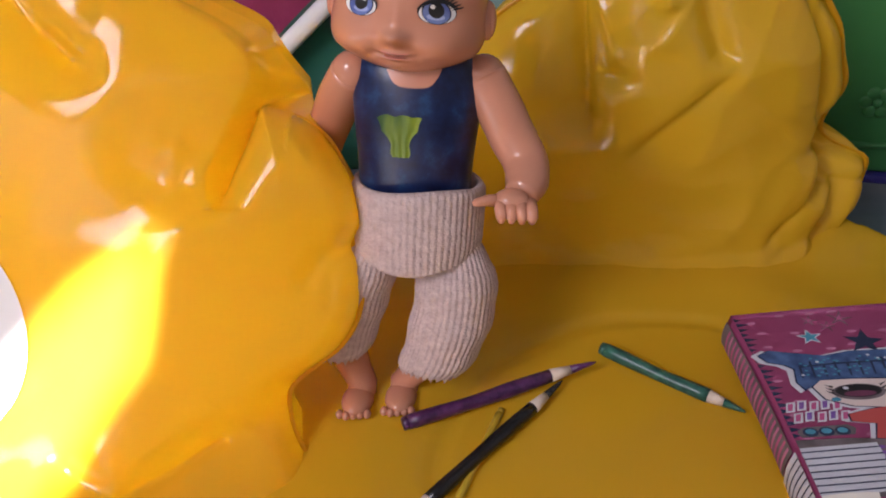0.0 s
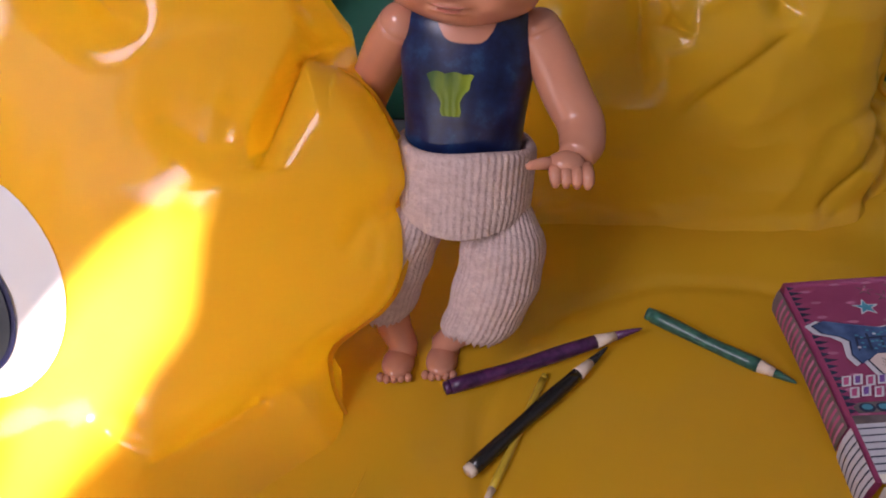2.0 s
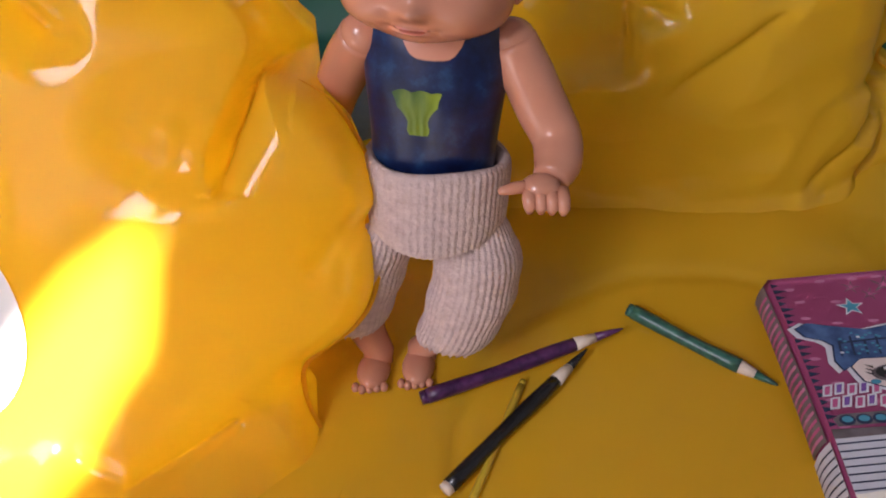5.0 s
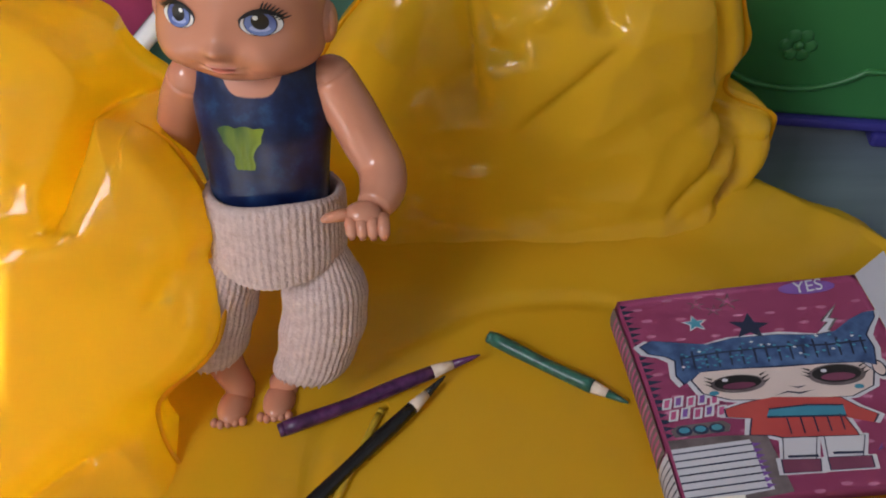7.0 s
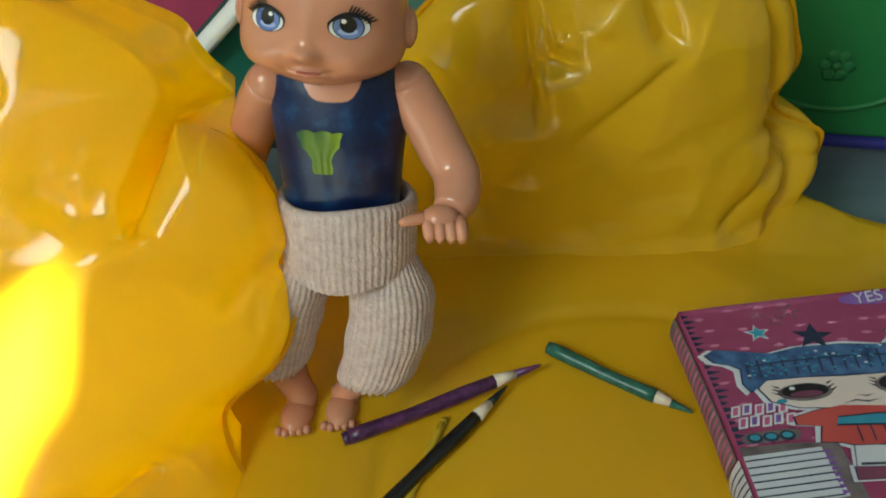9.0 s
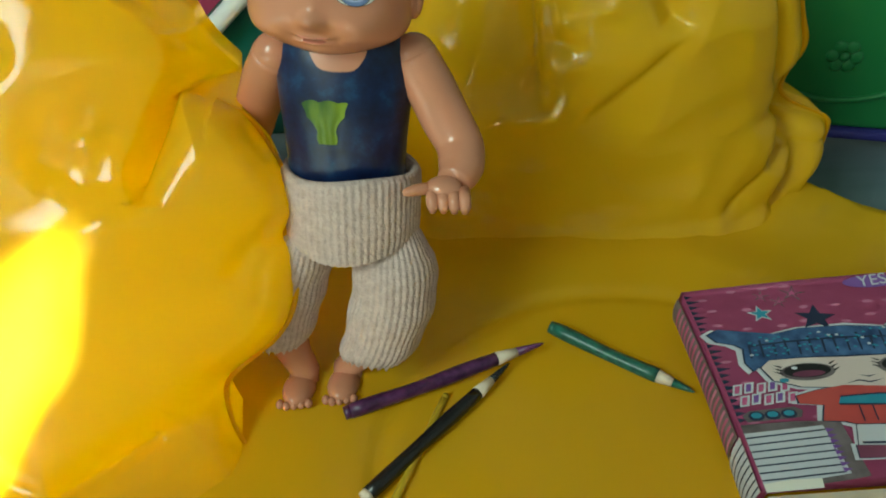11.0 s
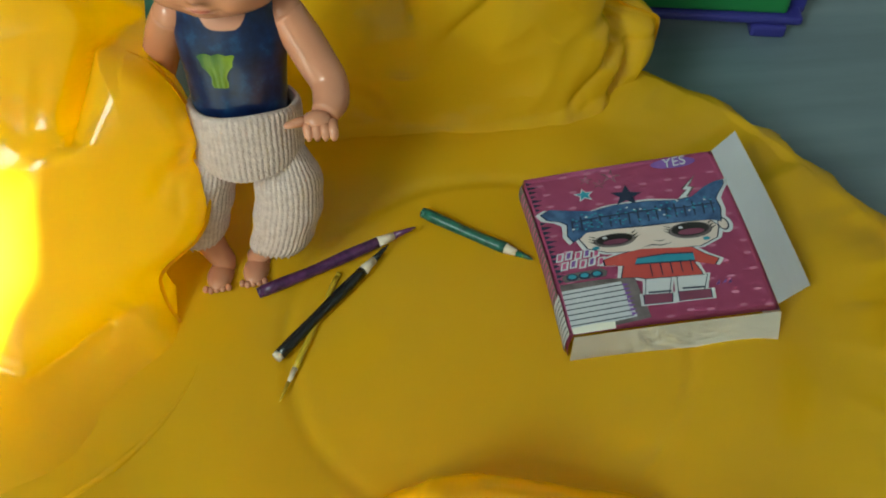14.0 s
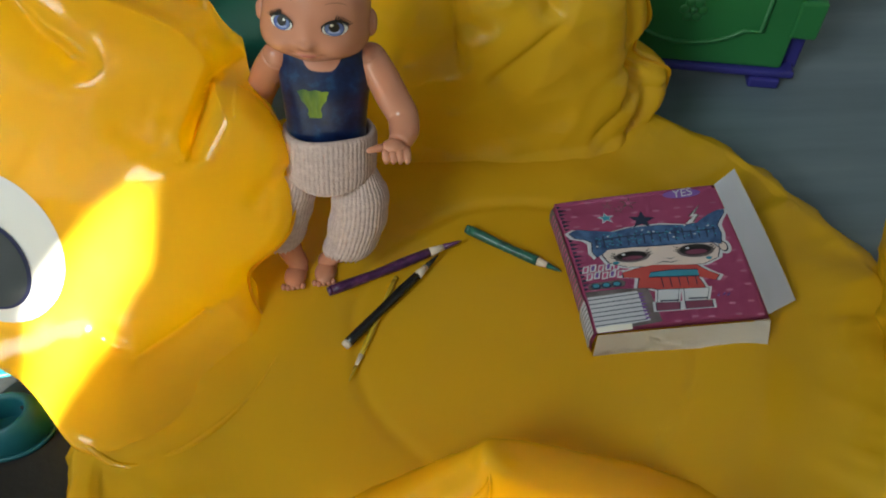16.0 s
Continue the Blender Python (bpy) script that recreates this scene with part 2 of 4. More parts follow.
tagged(slab("subfloor", (-13, -15.5, FLOOR - 0.4), (15, 21, FLOOR - 0.122), DARK), "hidden dark subfloor", "floor")

# frame, post and covering board, added out of view to shape the sunlight
win = tagged(new("sun_opening"), "unseen white framed window, added to shape the sunlight", "window", kind="structure")
for lo, hi, nm in (((W0, -15.2, 3.5), (W0 + 0.3, -14.7, 19), "window_frame"), ((W1, -15.2, 3.5), (W2, -14.7, 19), "sun_stop_post"), ((W3 - 0.2, -15.2, 3.5), (W3, -14.7, 19), "window_frame"),
                   ((W0 + 0.3, -15.2, 3.5), (W1, -14.7, 3.8), "window_sill"), ((W2, -15.2, 3.5), (W3 - 0.2, -14.7, 3.8), "window_sill"), ((W0 + 0.3, -15.2, 18.7), (W1, -14.7, 19), "window_frame"),
                   ((W2, -15.0, 10.268), (W3 - 0.2, -14.9, 19), "sun_stop")):
    bm = bmesh.new()
    box(bm, lo, hi, 0.03)
    part(nm, bm, TRIM, win, smooth=False)

# added frame round the west lamp's opening, out of view
win_west = tagged(new("lamp_opening"), "unseen white framed broad opening, added for the lamp", "window", kind="structure")
for lo, hi, nm in (((-12.8, V0, V2), (-12.3, V0 + 0.3, V3), "window_frame"), ((-12.8, V1 - 0.3, V2), (-12.3, V1, V3), "window_frame"),
                   ((-12.8, V0 + 0.3, V2), (-12.3, V1 - 0.3, V2 + 0.3), "window_sill"), ((-12.8, V0 + 0.3, V3 - 0.3), (-12.3, V1 - 0.3, V3), "window_frame")):
    bm = bmesh.new()
    box(bm, lo, hi, 0.03)
    part(nm, bm, TRIM, win_west, smooth=False)
# added unseen sheets, cut so the sun falls as a wedge on the head
sun_mask_left = [(-7.66, 3.8), (-7.33, 3.8), (-7.33, 10.20), (-7.37, 10.23), (-7.42, 10.30), (-7.47, 10.45), (-7.50, 10.58), (-7.48, 10.68), (-7.42, 10.79), (-7.34, 10.92), (-7.25, 11.00), (W1, 11.10), (W1, 18.7), (W0 + 0.3, 18.7), (W0 + 0.3, 11.3), (-7.66, 11.3)]
sun_mask_right = [(W1, 3.8), (W1, 11.0), (-7.21, 10.95), (-7.19, 10.82), (-7.20, 10.74), (-7.25, 10.64), (-7.28, 10.50), (-7.305, 10.38), (-7.325, 10.20), (-7.325, 3.8)]
for outline in (sun_mask_left, sun_mask_right):
    bm = bmesh.new()
    sheets = [[bm.verts.new((x, y, z)) for x, z in outline] for y in (-14.82, -14.78)]
    bm.faces.new(sheets[0])
    bm.faces.new(sheets[1][::-1])
    for k in range(len(outline)):
        q = (k + 1) % len(outline)
        bm.faces.new((sheets[0][k], sheets[1][k], sheets[1][q], sheets[0][q]))
    bmesh.ops.recalc_face_normals(bm, faces=bm.faces[:])
    part("sun_mask", bm, CRIMSON, win, "unseen dark sheet added to shape the sun patch", smooth=False)

# ---- inflatable duck pool ----
CX, CY, RB = -0.16, 0.10, 1.245
pool = thing("inflatable_pool", "half-deflated glossy yellow vinyl duck pool lying on the floor", "inflatable toy")


def base_point(a, v):
    """v 0 centre, 0.72 rim of the flat top, 1 underside edge."""
    ang = a * math.tau
    lump = 1 + 0.02 * math.sin(5 * ang + 1) + 0.012 * math.sin(11 * ang) - 0.07 * math.cos(ang - 0.3)
    if v <= 0.8:
        r = v / 0.8 * (RB - 0.10)
        z = 0.012 * math.exp(-((r - 0.2) / 0.25) ** 2)
        z -= 0.008 * math.exp(-((r - 0.495) / 0.020) ** 2)
        z += 0.02 * math.exp(-((r - 0.66) / 0.12) ** 2)
        z += 0.02 * (noise.noise(Vector((r * math.cos(ang) * 2.2 + 3, r * math.sin(ang) * 2.2, 0)))) * min(1, max(0, (r - 0.45) / 0.2))
        q = min(1, max(0, (r - 0.85) / 0.25))
        rough = 1 + 1.2 * math.exp(-((ang - 3.85) / 0.45) ** 2)
        z += q * rough * (0.03 * noise.noise(Vector((ang * 7, r * 2.5, 9))) + 0.014 * noise.noise(Vector((ang * 19, r * 4, 4))) + 0.012 * (0.3 - abs(noise.noise(Vector((ang * 9, r * 5, 1))))))
    else:
        b = (v - 0.8) / 0.2 * math.pi * 0.86
        r = RB - 0.10 + 0.10 * math.sin(b)
        z = -0.12 + 0.12 * math.cos(b)
        w = math.sin(b)
        r += 0.05 * w * noise.noise(Vector((ang * 11, b * 1.2, 2))) + 0.02 * w * noise.noise(Vector((ang * 27, b * 2, 5)))
    X, Y = CX + r * math.cos(ang), CY + r * math.sin(ang)
    g = math.exp(-((X + 1.42) / 0.16) ** 2 - ((Y + 0.45) / 0.25) ** 2) * min(1, max(0, (-0.20 - Y) / 0.08))
    if g > 0.02:
        c1 = abs(noise.noise(Vector((X * 2.8 + Y * 2, Y * 7.5, 2.0))))
        c2 = abs(noise.noise(Vector((X * 6 + Y * 4, Y * 15, 6.0))))
        c3 = abs(noise.noise(Vector((X * 15, Y * 11, 3.0))))
        z += g * (0.14 * (0.25 - c1) + 0.09 * (0.25 - c2) + 0.015 * (0.25 - c3))
    r *= 1 + (lump - 1) * min(1, r)
    return (CX + r * math.cos(ang), CY + r * math.sin(ang), z)


bm = bmesh.new()
grid_surface(bm, base_point, 300, 130, wrap=True)
bmesh.ops.remove_doubles(bm, verts=bm.verts, dist=1e-5)
box(bm, (CX - 0.7, CY - 0.7, -0.245), (CX + 0.7, CY + 0.7, -0.12))
part("base_cushion", bm, VINYL, pool)
bm = bmesh.new()
rs = [base_point(a, 0.8 + 0.2 * 0.60) for a in np.linspace(0, 1, 161)]
tube(bm, rs, 0.004, 6, squash=0.5)
part("base_seam", bm, VINYL_SEAM, pool)


def base_height(x, y):
    """Top of the cushion under a place."""
    dx, dy = x - CX, y - CY
    v = min(0.8, 0.8 * math.hypot(dx, dy) / (RB - 0.10))
    return base_point((math.atan2(dy, dx) / math.tau) % 1.0, v)[2]


def ease(t):
    t = min(1.0, max(0.0, t))
    return t * t * (3 - 2 * t)


# the duck head: an upright pillow of two welded sheets; H_U runs across it, H_D up it, H_N out of it
H_O, H_U, H_D, H_N = Vector((-1.2, 0.1, 0)), Vector((1, 0, 0)), Vector((0, 0.5, 0.866)), Vector((0, -0.866, 0.5))
RIM = [(.33, -.06), (.303, 0), (.266, .05), (.245, .10), (.238, .15), (.244, .18), (.27, .208), (.305, .235), (.337, .26), (.366, .30), (.382, .35), (.386, .40), (.378, .44), (.368, .463), (.374, .48), (.389, .505), (.384, .535), (.37, .58), (.338, .64), (.305, .683)]
HEAD_LEFT = [(-.15, .985), (-.35, 1.0), (-.6, .9), (-.78, .65), (-.8, .4), (-.7, .15), (-.5, .0), (-.36, -.06), (-.26, -.12), (-.17, -.2), (-.05, -.22), (.1, -.2), (.25, -.13)]
BODY_EDGE = RIM + [(.265, .76), (.22, .83), (.178, .885), (.11, .92), (.03, .953)] + HEAD_LEFT
FACE_EDGE = RIM + [(.25, .716), (.205, .728), (.185, .69), (.16, .625), (.134, .562), (.129, .60), (.148, .645), (.177, .70), (.198, .74), (.212, .78), (.198, .82), (.165, .857), (.115, .89), (.06, .917), (0, .945)] + HEAD_LEFT
RIDGE = [(-.1, -.20), (.0, -.14), (.08, -.085), (.143, -.05), (.22, -.012), (.284, .018), (.37, .03), (.41, .028), (.463, .045), (.52, .092), (.56, .128), (.7, .17)]
CREASES = (([(-.134, .045), (-.05, .006), (.045, .052), (.124, .098), (.2, .13), (.25, .185)], 0.030, 0.040), ([(-.05, .006), (.045, .052), (.124, .098)], 0.016, 0.012),
           ([(-.30, 1.02), (-.224, .91), (-.174, .85), (-.123, .80)], 0.022, 0.055), ([(-.16, .84), (-.123, .80), (-.082, .784)], 0.012, 0.022), ([(-.27, .98), (-.2, .875), (-.13, .805)], 0.014, 0.018),
           ([(-.02, .98), (-.06, .88), (-.10, .79)], 0.004, 0.030),
           ([(.134, .562), (.05, .57), (-.02, .62)], 0.008, 0.03),
           ([(.29, .40), (.32, .45), (.365, .463)], 0.012, 0.022), ([(.33, .36), (.335, .41), (.365, .455)], 0.007, 0.014))


def smooth_loop(pts, n=6):
    """A closed outline rounded through its corners."""
    P, out = np.array(pts), []
    for k in range(len(P)):
        p0, p1, p2, p3 = (P[(k + q) % len(P)] for q in (-1, 0, 1, 2))
        for t in np.arange(n) / n:
            out.append(0.5 * (2 * p1 + (p2 - p0) * t + (2 * p0 - 5 * p1 + 4 * p2 - p3) * t * t + (3 * p1 - p0 - 3 * p2 + p3) * t ** 3))
    return np.array(out)


def line_distance(U, D, pts, closed=False):
    """Distance to a line of points; inside a closed one it is positive, outside negative."""
    best, inside = np.full(U.shape, 9.0), np.zeros(U.shape, bool)
    for k in range(len(pts) if closed else len(pts) - 1):
        (a, b), (c, e) = pts[k], pts[(k + 1) % len(pts)]
        t = np.clip(((U - a) * (c - a) + (D - b) * (e - b)) / max(1e-9, (c - a) ** 2 + (e - b) ** 2), 0, 1)
        best = np.minimum(best, np.hypot(U - a - t * (c - a), D - b - t * (e - b)))
        if closed and abs(e - b) > 1e-9:
            inside ^= ((b > D) != (e > D)) & (U < a + (D - b) / (e - b) * (c - a))
    return np.where(inside, best, -best) if closed else best


BODY_LOOP, FACE_LOOP = smooth_loop(BODY_EDGE), smooth_loop(FACE_EDGE)


def dome(x):
    return np.sqrt(np.maximum(0, 1 - (1 - np.clip(x, 0, 1)) ** 2))


def head_height(U, D):
    """How far the head's front stands out of its middle plane."""
    U, D = np.asarray(U, float), np.asarray(D, float)
    body = -0.30 + 0.10 * dome(line_distance(U, D, BODY_LOOP, True) / 0.09)
    sf = line_distance(U, D, FACE_LOOP, True)
    notch = U - np.interp(D, (.562, .728), (.134, .2))
    crisp = np.where(D > 0.54, np.where(notch < 0, 0.016, np.where(D < 0.72, 0.075, 0.045)), 0.045)
    crisp = np.where((notch >= 0) & (U > 0.26), 0.045, crisp)
    face = np.where(sf > 0, -0.09 + 0.075 * dome(sf / crisp), -0.09 + 4 * sf)
    rx, rv = np.array(RIDGE).T
    rr = U - sum(np.interp(D + q, rx, rv) for q in (-0.03, -0.015, 0, 0.015, 0.03)) / 5
    on = np.clip((0.66 - D) / 0.16, 0, 1) * np.clip((D + 0.25) / 0.2, 0, 1)
    soft = np.sqrt(rr ** 2 + 0.0012) - 0.0346
    puff = np.where(rr > 0, -0.12 * soft - 0.30 * np.maximum(rr, 0) ** 1.7, -0.03 * (1 - np.exp(-soft / 0.10)))
    face += 0.075 * on + on * puff + (1 - on) * 0.05 * dome(sf / 0.20)
    dent = np.hypot((U - 0.055) / 0.11, (D - 0.655) / 0.105)
    face -= 0.012 * np.exp(-dent ** 4) * np.clip((0.2 - U) / 0.06, 0, 1)
    face += 0.0042 * np.sin(U * 75 + D * 20) * np.sin(D * 60 - U * 34) * np.exp(-((U - 0.08) / 0.05) ** 2 - ((D - 0.64) / 0.06) ** 2)
    face += 0.25 * np.exp(-((D + 0.16) / 0.15) ** 2 - ((U + 0.10) / 0.34) ** 2)
    face -= 0.16 * np.clip((-0.45 - U) / 0.35, 0, 1) ** 2
    for pts, depth, width in CREASES:
        face -= depth * np.exp(-(line_distance(U, D, pts) / width) ** 2)
    return np.maximum(body, face)


def head_points(U, D, off=0.0):
    n = head_height(U, D) + off
    out = []
    for u, d_, h in zip(np.ravel(U), np.ravel(D), np.ravel(n)):
        q = Vector((u * 4.2, d_ * 4.2, 3.0))
        h += 0.006 * noise.noise(q) + 0.0012 * noise.noise(q * 3.1)
        p = H_O + H_U * u + H_D * d_ + H_N * h
        p.z = max(p.z, -0.15)
        out.append(p)
    return out


def head_mesh(nt=440, nr=150):
    bm = bmesh.new()
    c = np.array([-0.10, 0.40])
    rel = BODY_LOOP - c
    ang = np.unwrap(np.arctan2(rel[:, 1], rel[:, 0]))
    k = np.argsort(ang % math.tau)
    A, R = (ang % math.tau)[k], np.hypot(rel[:, 0], rel[:, 1])[k]
    th = np.arange(nt) / nt * math.tau
    rad = np.interp(th, A, R, period=math.tau)
    f = 1 - (1 - np.arange(1, nr + 1) / nr) ** 1.25
    pts = head_points(c[0] + np.cos(th)[:, None] * rad[:, None] * f, c[1] + np.sin(th)[:, None] * rad[:, None] * f)
    rows = [[bm.verts.new(pts[i * nr + j]) for j in range(nr)] for i in range(nt)]
    mid = bm.verts.new(head_points([c[0]], [c[1]])[0])
    rear = []
    for i in range(nt):
        p = rows[i][-1].co
        rear.append(bm.verts.new((H_O.x + (p.x - H_O.x) * 0.93, p.y + 0.10, max(p.z * 0.97, -0.15))))
    back = bm.verts.new(H_O + H_U * -0.15 + H_D * 0.4 + H_N * -0.42)
    for i in range(nt):
        a, b = rows[i], rows[(i + 1) % nt]
        bm.faces.new((mid, a[0], b[0]))
        for j in range(nr - 1):
            bm.faces.new((a[j], a[j + 1], b[j + 1], b[j]))
        bm.faces.new((a[-1], rear[i], rear[(i + 1) % nt], b[-1]))
        bm.faces.new((rear[i], back, rear[(i + 1) % nt]))
    return bm


class Lobe:
    """A puffed, creased pocket of two welded sheets that stands on the cushion."""

    def __init__(self, origin, turn, right, left, front, back, height, lean=(0, 0), folds=(), seed=0, lump=0.02, crease=0.0, pleats=()):
        self.crease, self.pleats = crease, pleats
        self.o, self.h, self.folds, self.seed, self.lump, self.lean = Vector(origin), height, folds, seed, lump, lean
        self.u = Vector((math.cos(radians(turn)), math.sin(radians(turn)), 0))
        self.n = Vector((math.sin(radians(turn)), -math.cos(radians(turn)), 0))
        self.r, self.l, self.f, self.b = right, left, front, back

    def at(self, a, v, off=0.0):
        ang = a * math.tau
        c, s = math.cos(ang), math.sin(ang)
        w = curve_at(self.r if c > 0 else self.l, v)
        d = curve_at(self.f if s > 0 else self.b, v)
        if v > 0.86:
            k = math.sqrt(max(0.0, 1 - ((v - 0.86) / 0.14) ** 2))
            w, d = w * k, d * k
        p = self.o + self.u * (c * w + self.lean[0] * v) + self.n * (math.copysign(abs(s) ** 0.9, s) * d + self.lean[1] * v) + Vector((0, 0, v * self.h))
        out = (self.u * c * max(d, 0.05) + self.n * s * max(w, 0.05)).normalized()
        q = off
        for a0, v0, a1, v1, depth, w0, w1 in self.folds:
            da, dv = a1 - a0, v1 - v0
            L = max(1e-6, da * da + dv * dv)
            t = min(1, max(0, ((a - a0) * da + (v - v0) * dv) / L))
            dist = math.hypot((a - a0 - da * t) * 1.6, v - v0 - dv * t)
            q -= depth * math.exp(-(dist / (w0 + (w1 - w0) * t)) ** 2)
        for x0, z0, x1, z1, depth, w0, w1 in self.pleats if s > 0 else ():
            dx, dz = x1 - x0, z1 - z0
            L = math.hypot(dx, dz)
            t = ((p.x - x0) * dx + (p.z - z0) * dz) / (L * L)
            side = ((p.x - x0) * dz - (p.z - z0) * dx) / L
            fade = ease((t + 0.25) / 0.35) * ease((1.25 - t) / 0.35)
            q -= depth * fade * math.exp(-abs(side) / (w0 if side > 0 else w1))
        sv = Vector((p.x * 3.1 + self.seed, p.y * 3.1, p.z * 3.1))
        q += self.lump * noise.noise(sv) + self.lump * 0.4 * noise.noise(sv * 3.3)
        if self.crease:
            for k, amp in ((1.3, 1.0), (2.9, 0.55)):
                w1 = sv * k + Vector((7.3, 1.7, 4.1))
                q += self.crease * amp * (0.35 - abs(noise.noise(w1)) * 2.2)
        if v < 0.14:
            q += (1 - v / 0.14) * (0.018 * noise.noise(Vector((ang * 6 + self.seed, v * 22, 3.0))) + 0.006 * noise.noise(Vector((ang * 14, v * 34, self.seed))))
        if v > 0.8:
            q *= 1 - ((v - 0.8) / 0.2) ** 2
        q = max(q, -0.55 * min(w, d))
        return p + out * q

    def mesh(self, nu=140, nv=90):
        bm = bmesh.new()
        grid_surface(bm, lambda a, v: self.at(a, v), nu, nv, wrap=True)
        bmesh.ops.remove_doubles(bm, verts=bm.verts, dist=1e-5)
        return bm

    def seam(self, a, width=0.013, n=60):
        """The welded flange down one side."""
        bm = bmesh.new()
        def f(i, j):
            v = 0.02 + 0.95 * i
            p, q = self.at(a, v), self.at(a, v, width * (1 + 0.3 * math.sin(i * 31 + self.seed)))
            off = self.n * (0.0022 if j in (0.25, 0.5) else -0.0022)
            return (p if j in (0, 0.25, 1.0) else q) + off
        grid_surface(bm, f, n, 4)
        bmesh.ops.remove_doubles(bm, verts=bm.verts, dist=1e-6)
        return bm


back = Lobe((-0.10, 1.06, -0.02), 0,
            right=[(0, .50), (0.06, .54), (0.13, .565), (0.19, .56), (0.25, .49), (0.29, .425), (0.34, .42), (0.40, .435), (0.46, .43), (0.55, .40), (0.66, .33), (0.8, .22), (1, .08)],
            left=[(0, .68), (0.1, .68), (0.2, .655), (0.3, .61), (0.4, .575), (0.5, .52), (0.6, .44), (0.75, .30), (1, .1)],
            front=[(0, .36), (0.025, .31), (0.06, .27), (0.2, .23), (0.5, .20), (0.7, .15), (1, .08)],
            back=[(0, .25), (0.5, .25), (1, .1)], height=0.95,
            folds=((0.10, 0.06, 0.05, 0.30, 0.05, 0.03, 0.05), (0.36, 0.72, 0.31, 0.52, 0.05, 0.05, 0.03), (0.26, 0.85, 0.22, 0.58, 0.035, 0.05, 0.02),
                   (0.01, 0.25, 0.09, 0.22, 0.06, 0.03, 0.03), (0.07, 0.7, 0.08, 0.4, 0.03, 0.03, 0.03), (0.19, 0.95, 0.165, 0.72, 0.03, 0.03, 0.012), (0.33, 0.93, 0.28, 0.70, -0.02, 0.02, 0.02)), seed=7, lump=0.011, crease=0.007,
            pleats=((-.385, .72, -.318, .38, .075, .10, .020), (-.345, .68, -.275, .52, -.022, .025, .05), (-.275, .52, -.315, .39, -.012, .02, .03),
                    (-.02, .47, -.19, .31, .020, .018, .05), (-.07, .70, -.17, .56, -.014, .02, .03), (.10, .70, .03, .48, -.010, .02, .05),
                    (.20, .70, .285, .36, .018, .025, .03), (.345, .31, .292, .15, .055, .012, .06), (.17, .05, .295, .155, .022, .03, .02), (.295, .155, .47, .13, .018, .02, .03)))
right = Lobe((1.10, 0.0, -0.02), 80,
             right=[(0, .34), (0.3, .42), (0.7, .38), (1, .2)], left=[(0, .34), (0.3, .40), (0.7, .36), (1, .2)],
             front=[(0, .44), (0.03, .38), (0.08, .35), (0.2, .355), (0.5, .32), (1, .15)], back=[(0, .25), (0.5, .25), (1, .1)], height=0.7,
             folds=((0.2, 0.15, 0.3, 0.25, 0.07, 0.03, 0.05), (0.25, 0.3, 0.2, 0.6, 0.05, 0.03, 0.05)), seed=13, lump=0.03, crease=0.014)
front = Lobe((-0.29, -0.55, -0.02), 0,
             right=[(0, .64), (0.2, .53), (0.5, .31), (0.75, .11), (0.86, .05), (1, .03)], left=[(0, .54), (0.2, .41), (0.5, .22), (0.75, .09), (0.86, .045), (1, .03)],
             front=[(0, .06), (0.4, .06), (0.8, .04), (1, .03)], back=[(0, .30), (0.04, .26), (0.1, .23), (0.3, .2), (0.7, .12), (1, .05)], height=0.34, lean=(-0.07, -0.10),
             folds=((0.31, 0.88, 0.36, 0.25, 0.045, 0.012, 0.07), (0.29, 0.9, 0.30, 0.3, -0.015, 0.02, 0.04)), seed=21, lump=0.014, crease=0.006)
flap = Lobe((-0.22, -0.69, -0.02), -2,
            right=[(0, .46), (0.4, .42), (0.7, .42), (0.9, .40), (1, .36)], left=[(0, .30), (0.4, .32), (0.7, .30), (0.9, .27), (1, .22)],
            front=[(0, .14), (0.5, .14), (0.8, .10), (1, .06)], back=[(0, .08), (0.5, .08), (1, .05)], height=0.335, seed=31, lump=0.012, crease=0.006)
head = part("head_pocket", head_mesh(), VINYL, pool, "puffed yellow vinyl duck head with a printed eye")
bm = bmesh.new()
edge = smooth_loop(RIM + [(.25, .716), (.205, .728)], 8)[:8 * 21 - 8]
tube(bm, [H_O + H_U * (u + 0.002) + H_D * d_ + H_N * -0.086 for u, d_ in edge], [0.0050 * min(1, 0.2 + k / 14, 0.2 + (len(edge) - 1 - k) / 14) for k in range(len(edge))], 8, squash=1.3)
part("seam", bm, VINYL_SEAM, head)
bm = bmesh.new()
ring = []
for a in np.linspace(-160, -4, 90):
    r_ = 0.335 + 0.075 * math.exp(-((a + 95) / 30) ** 2)
    ring.append((-1.2 + r_ * math.cos(radians(a)), 0.15 + r_ * math.sin(radians(a))))
tube(bm, [(x, y, base_height(x, y)) for x, y in ring], [0.001 + 0.010 * math.sin(math.pi * k / 89) for k in range(90)], 8, squash=0.6)
part("weld_ring", bm, VINYL, head)
for nm, lb, tip in (("tail_pocket", back, "creased yellow vinyl tail"),
                    ("wing_pocket", right, "creased yellow vinyl wing"), ("wing_pocket", front, "creased yellow vinyl wing"), ("wing_flap", flap, "puffed yellow vinyl flap")):
    pk = part(nm, lb.mesh(340, 200) if lb is back else lb.mesh(), VINYL, pool, tip)
    for a in ((0.0, 0.5) if lb is back else ()):
        part("seam", lb.seam(a), VINYL_SEAM, pk)


